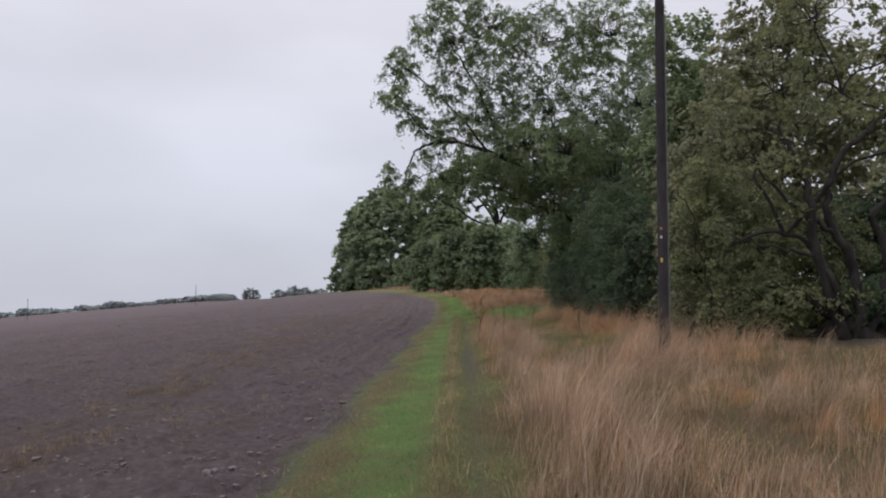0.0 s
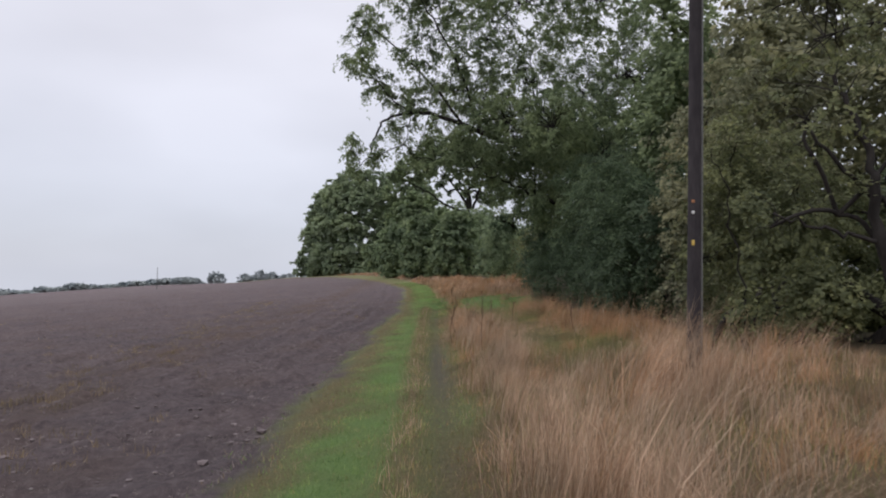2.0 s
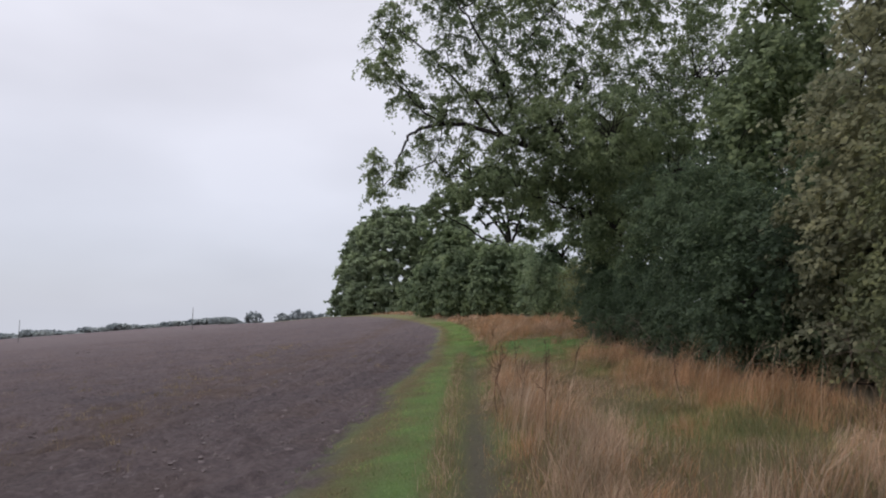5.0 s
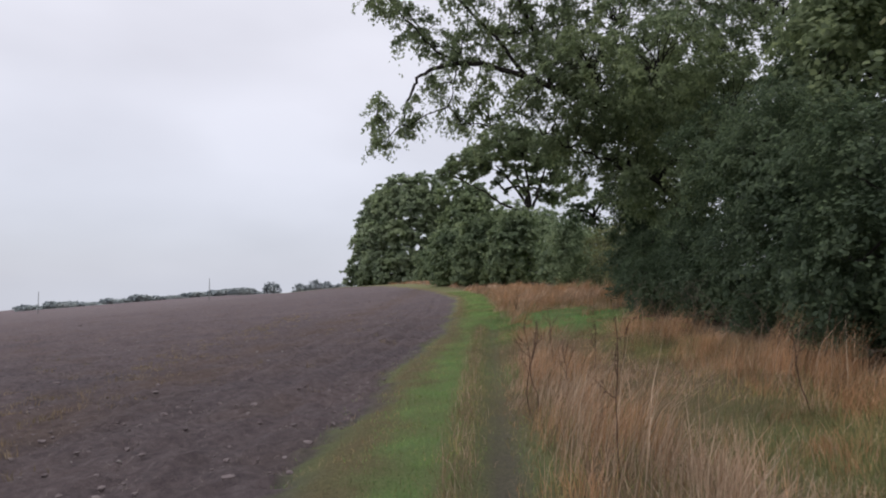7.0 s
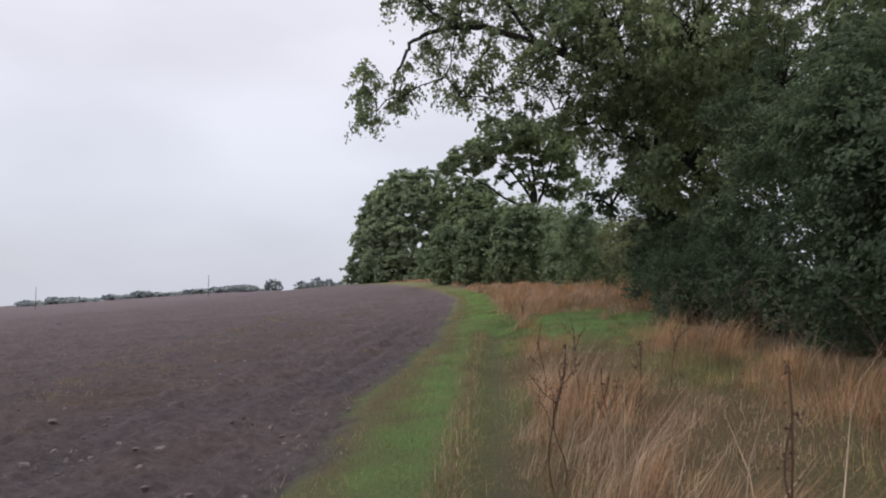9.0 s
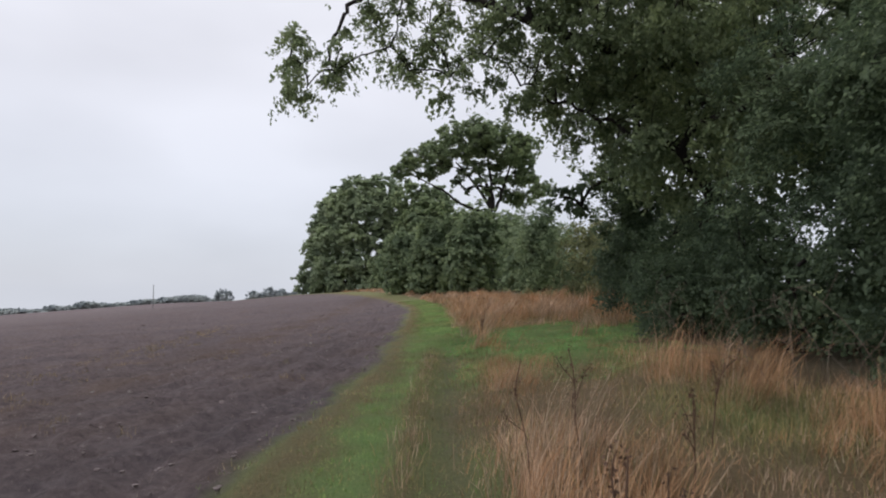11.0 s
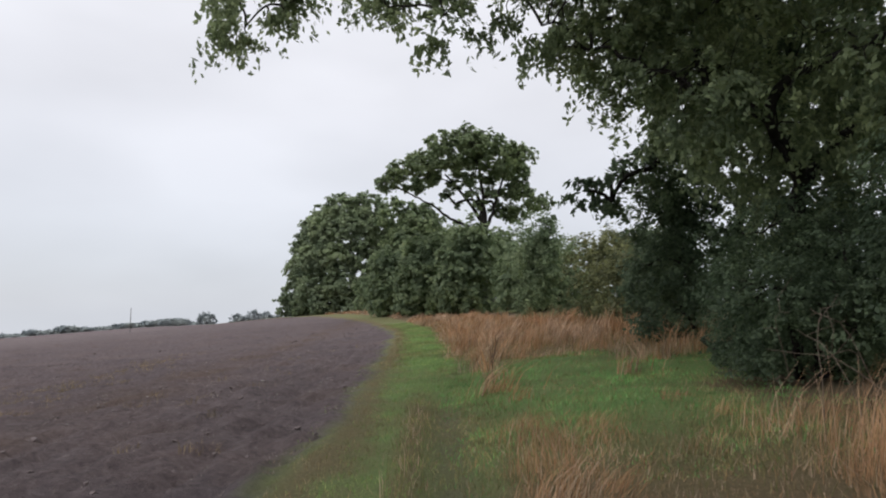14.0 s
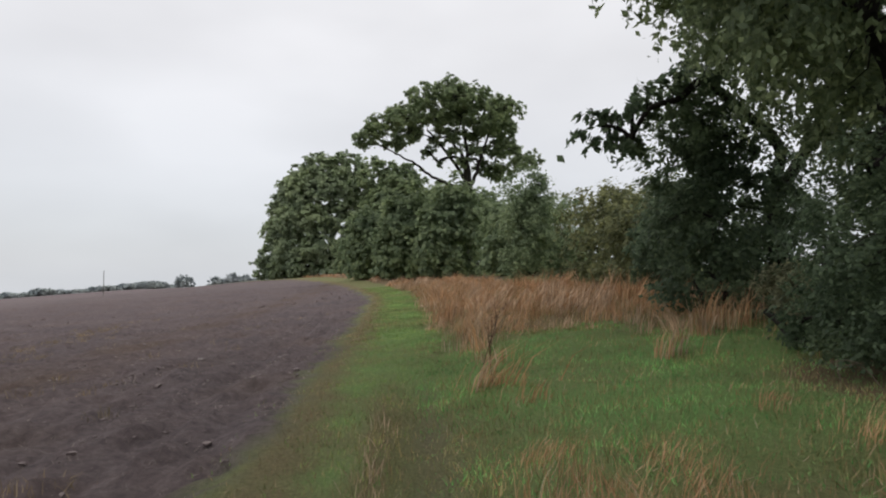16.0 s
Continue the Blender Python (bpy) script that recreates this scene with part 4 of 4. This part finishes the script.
    tree("ash_tree", "large ash tree overhanging the track with drooping leafy boughs", "tree", (x, y, z), tip + fringe + open_side + mass,
         LEAF_ASH, seed=51, clump=0.3, per_m2=3.0, per_clump=98, length=0.108, width=0.054, trunk=0.4, droop=0.6, twigs=0.4, spray=1.15,
         boughs=(((2.6, 29.3, 7.2), (0.2, 29.3, 8.3), (-0.9, 29.3, 7.7), 0.09, 0.055), ((-0.9, 29.3, 7.7), (-1.5, 29.2, 7.3), (-1.6, 29.2, 6.2), 0.055, 0.025), ((6.4, 29.8, 6.4), (4.4, 29.4, 6.6), (2.6, 29.3, 7.2), 0.14, 0.09),
                 ((-0.2, 29.3, 7.95), (-1.0, 29.3, 8.4), (-2.0, 29.4, 9.8), 0.04, 0.012), ((-0.9, 29.3, 7.7), (-0.6, 29.3, 7.2), (-0.4, 29.3, 6.5), 0.02, 0.008), ((0.6, 29.3, 7.85), (0.5, 29.3, 7.2), (0.1, 29.3, 6.3), 0.02, 0.008),
                 ((2.0, 29.3, 7.4), (0.4, 29.4, 9.6), (-1.6, 29.5, 11.2), 0.06, 0.02), ((2.6, 29.3, 7.2), (1.6, 29.4, 10.6), (0.0, 29.5, 12.6), 0.07, 0.02)))


ash()


def second_tree():
    x, y = 8.6, 36.0
    z = gz(x, y)
    tree("maple_tree", "dark broad-leaved tree with a low spreading bough", "tree", (x, y, z),
         [(3.9, 33.0, 4.1, 0.42, 0.45, 0.42), (4.5, 33.1, 4.45, 0.42, 0.45, 0.32), (4.4, 33.0, 3.85, 0.3, 0.3, 0.22), (5.2, 33.2, 4.6, 0.45, 0.5, 0.4), (5.9, 33.4, 5.0, 0.6, 0.6, 0.5), (6.6, 34.0, 8.0, 1.6, 1.8, 1.5), (8.6, 36.0, 8.8, 2.4, 2.4, 2.2), (8.0, 32.0, 7.0, 1.6, 1.6, 1.5), (10.2, 34.5, 6.4, 2.0, 2.0, 1.8), (9.6, 31.0, 5.4, 1.5, 1.5, 1.1)],
         LEAF_DARK, seed=52, clump=0.24, per_m2=4.0, per_clump=34, length=0.15, width=0.1, trunk=0.3, droop=0.35, twigs=0.4)


second_tree()


def oak():
    x, y = 6.0, 72.0
    z = gz(x, y)
    dome = [(-1.8, 11.5, 1.0, 0.6), (-0.7, 12.4, 1.1, 0.75), (0.7, 13.3, 1.2, 0.85), (2.2, 14.5, 1.3, 0.95), (4.0, 14.9, 1.4, 1.0), (5.8, 14.9, 1.4, 1.0), (7.5, 14.2, 1.3, 1.0), (8.2, 12.7, 1.1, 1.0), (8.7, 11.2, 1.1, 0.8), (9.6, 10.1, 1.0, 0.8)]
    inner = [(1.6, 12.3, 0.8, 0.45), (3.2, 13.1, 1.0, 0.6), (5.0, 13.2, 1.1, 0.7), (6.8, 12.7, 1.0, 0.7), (4.2, 11.7, 0.55, 0.35), (2.7, 11.1, 0.5, 0.3), (6.4, 11.2, 0.7, 0.45), (7.6, 9.8, 0.9, 0.6), (0.5, 11.4, 0.5, 0.3), (5.3, 10.0, 0.5, 0.4), (3.7, 12.4, 0.6, 0.4), (6.0, 12.2, 0.7, 0.45), (7.5, 11.4, 0.7, 0.5), (8.4, 9.6, 0.9, 0.6), (6.8, 9.9, 0.6, 0.5), (4.6, 10.9, 0.5, 0.35), (2.2, 13.3, 0.7, 0.4), (-0.2, 11.6, 0.5, 0.3), (3.2, 11.6, 0.6, 0.35), (1.3, 11.7, 0.5, 0.3), (5.0, 12.2, 0.6, 0.4), (5.9, 10.7, 0.5, 0.4), (3.5, 10.3, 0.45, 0.3), (7.0, 13.2, 0.7, 0.5)]
    rng = random.Random(4)
    lobes = [(lx, y + rng.uniform(-1.4, 1.4), lz, r, r * 1.3, h) for lx, lz, r, h in dome + inner]
    lobes += [(lx + 0.5, y + k * 2.6, lz - 0.7, r, r, h * 0.8) for lx, lz, r, h in dome[2:8:2] for k in (-1, 1)]
    tree("oak_tree", "spreading oak with a domed crown and bare inner limbs", "tree", (x, y, z), lobes,
         LEAF_OAK, seed=61, clump=0.34, per_m2=2.9, per_clump=56, length=0.22, width=0.15, trunk=0.5, droop=0.1, twigs=0.5, spray=0.95,
         boughs=(((5.6, 72, 8.0), (3.2, 72, 8.6), (1.9, 71.8, 9.8), 0.13, 0.08), ((1.9, 71.8, 9.8), (0.8, 71.8, 10.4), (-1.4, 71.8, 11.5), 0.08, 0.04), ((5.6, 72, 8.4), (4.6, 72, 10.4), (2.6, 72, 12.4), 0.16, 0.06), ((5.7, 72, 8.4), (5.6, 72, 11.4), (5.0, 72, 14.0), 0.17, 0.06), ((5.8, 72, 8.4), (6.8, 72, 10.6), (7.3, 72, 13.4), 0.15, 0.05)))
    for k, (sx, sy, rx, h) in enumerate(((1.2, 73.0, 2.4, 7.6), (4.2, 68.0, 2.5, 7.2), (7.6, 64.0, 2.0, 5.4), (-1.6, 78.0, 2.4, 6.4))):
        shrub(sx, sy, rx, 2.2, h, LEAF_OAK, 70 + k, "dense undergrowth at the foot of an oak", "understorey_shrub", clump=0.5, per_m2=1.9, per_clump=26, length=0.33, width=0.23, group="shrubs below the oak", lobes=12, lump=(0.3, 0.42))


oak()


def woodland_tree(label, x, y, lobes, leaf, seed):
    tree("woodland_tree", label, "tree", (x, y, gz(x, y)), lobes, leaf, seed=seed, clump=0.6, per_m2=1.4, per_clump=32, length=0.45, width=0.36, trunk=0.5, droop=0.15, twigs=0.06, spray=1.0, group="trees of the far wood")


def wood():
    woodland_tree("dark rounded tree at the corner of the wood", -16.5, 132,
                  [(-18.9, 132, 4.6, 2.4, 2.6, 2.6), (-18.6, 132, 8.6, 2.2, 2.4, 2.3), (-17.6, 132, 12.2, 2.2, 2.4, 2.2), (-16.3, 132, 15.6, 2.0, 2.4, 2.0), (-14.6, 132, 17.6, 2.0, 2.4, 1.9), (-20.6, 132, 3.0, 1.4, 1.6, 1.6), (-17.6, 131, 2.6, 2.2, 2.0, 1.4), (-14.4, 130, 2.6, 2.2, 2.0, 1.4), (-17.0, 132, 9.0, 2.9, 2.4, 7.8)], LEAF_WOOD_HAZED, 80)
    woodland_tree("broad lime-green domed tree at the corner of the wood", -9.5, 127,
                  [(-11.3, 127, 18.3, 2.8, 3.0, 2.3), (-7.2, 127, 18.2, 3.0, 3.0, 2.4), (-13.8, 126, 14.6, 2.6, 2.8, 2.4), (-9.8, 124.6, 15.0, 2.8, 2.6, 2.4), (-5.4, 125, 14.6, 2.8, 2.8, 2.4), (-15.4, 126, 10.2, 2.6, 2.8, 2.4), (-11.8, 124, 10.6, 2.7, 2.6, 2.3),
                   (-7.6, 123.6, 10.4, 2.8, 2.6, 2.4), (-3.6, 124.6, 10.6, 2.6, 2.6, 2.4), (-15.2, 125.5, 5.6, 2.8, 2.6, 2.6), (-10.8, 123.4, 6.2, 2.8, 2.4, 2.6), (-6.0, 123.2, 6.0, 2.9, 2.4, 2.6), (-13.0, 124.4, 3.2, 2.6, 2.2, 1.8), (-8.2, 123, 3.0, 2.8, 2.2, 1.8), (-4.0, 123, 3.2, 2.8, 2.2, 2.0), (-9.4, 125.6, 10.6, 7.0, 3.2, 8.8)], LEAF_WOOD_HAZED, 81)
    woodland_tree("dark tree standing between the wood and the oak", 0.0, 118,
                  [(-2.6, 120, 16.2, 2.8, 2.8, 2.6), (1.6, 118, 15.0, 2.8, 2.8, 2.6), (-1.8, 117, 11.6, 2.8, 2.6, 2.5), (2.6, 116, 10.6, 2.8, 2.6, 2.5), (-0.6, 115, 7.2, 2.8, 2.4, 2.6), (3.4, 114, 6.4, 2.8, 2.4, 2.6), (-1.6, 114, 3.8, 2.8, 2.4, 2.2), (2.6, 113, 3.6, 3.0, 2.4, 2.2), (0.6, 116.6, 9.0, 4.2, 3.2, 7.6)], LEAF_OAK, 82)
    for k, (x, y, rx, h) in enumerate(((0.2, 92, 2.6, 7.4), (5.0, 92, 3.4, 10.0), (8.6, 88, 3.4, 8.6), (-5.6, 112, 2.6, 5.4))):
        shrub(x, y, rx, rx, h, LEAF_OAK, 86 + k, "leafy grey-green thicket along the edge of the wood", "woodland_thicket", clump=0.6, per_m2=1.0, per_clump=26, length=0.4, width=0.3, lobes=10, lump=(0.28, 0.4), group="thickets of the far wood")


wood()


def dead_branches():
    rng = np.random.default_rng(77)
    root = []
    for k in range(46):
        y = rng.uniform(13.5, 27.5)
        x = float(along(y, HEDGE)) + rng.uniform(-0.35, 0.3)
        z = float(surface(x, y))
        end = np.array([x + rng.normal(-0.25, 0.35), y + rng.normal(0, 0.5), z + rng.uniform(0.2, 1.0)])
        root.append(limb(rng, (x, y, z - 0.03), end, 0.0045, 0.002, 8, 0.25, 0.06))
        tip = root[-1][0]
        for j in (4, 6):
            root.append(limb(rng, tip[j], tip[j] + rng.normal(0, 0.16, 3) + np.array([0, 0, 0.08]), 0.0025, 0.0015, 4, 0, 0.08))
    v, f = tubes(root, 5)
    tagged(new("dead_branches", array_mesh("dead_branches", v, f, TWIG, True)), "bare pale twigs tangled at the foot of the hedge", "twigs", kind="stuff")


dead_branches()


# ---- the distance ----
def far_things():
    # the mist on these trees is only in their leaf colour
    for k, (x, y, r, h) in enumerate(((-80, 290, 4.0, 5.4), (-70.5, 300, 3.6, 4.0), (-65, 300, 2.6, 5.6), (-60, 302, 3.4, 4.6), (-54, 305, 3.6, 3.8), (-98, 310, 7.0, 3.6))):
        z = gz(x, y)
        shrub(x, y, r, r, h, LEAF_FAR_HAZED, 110 + k, "rounded tree on the misty skyline", "distant_tree", clump=0.5, per_m2=0.6, per_clump=16, length=0.6, width=0.5, lobes=7, lump=(0.25, 0.4), group="distant trees")
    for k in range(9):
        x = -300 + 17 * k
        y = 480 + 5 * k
        shrub(x, y, 13, 8, 3.3 + 1.6 * math.sin(k * 2.1), LEAF_FAR_HAZED, 120 + k, "low misty tree belt on the horizon", "distant_trees", clump=1.1, per_m2=0.12, per_clump=12, length=2.4, width=1.8, lobes=6, group="distant tree belt")
    for x, y, h in ((-61.0, 172, 5.2), (-106, 178, 5.4)):
        z = gz(x, y)
        v, f = tubes([(np.array([[x, y, z - 0.5], [x, y, z + h]]), np.array([0.09, 0.06]))], 10)
        tagged(new("distant_pole", array_mesh("distant_pole", v, f, CABLE, True)), "thin wooden pole far across the field", "pole", "far poles")


far_things()
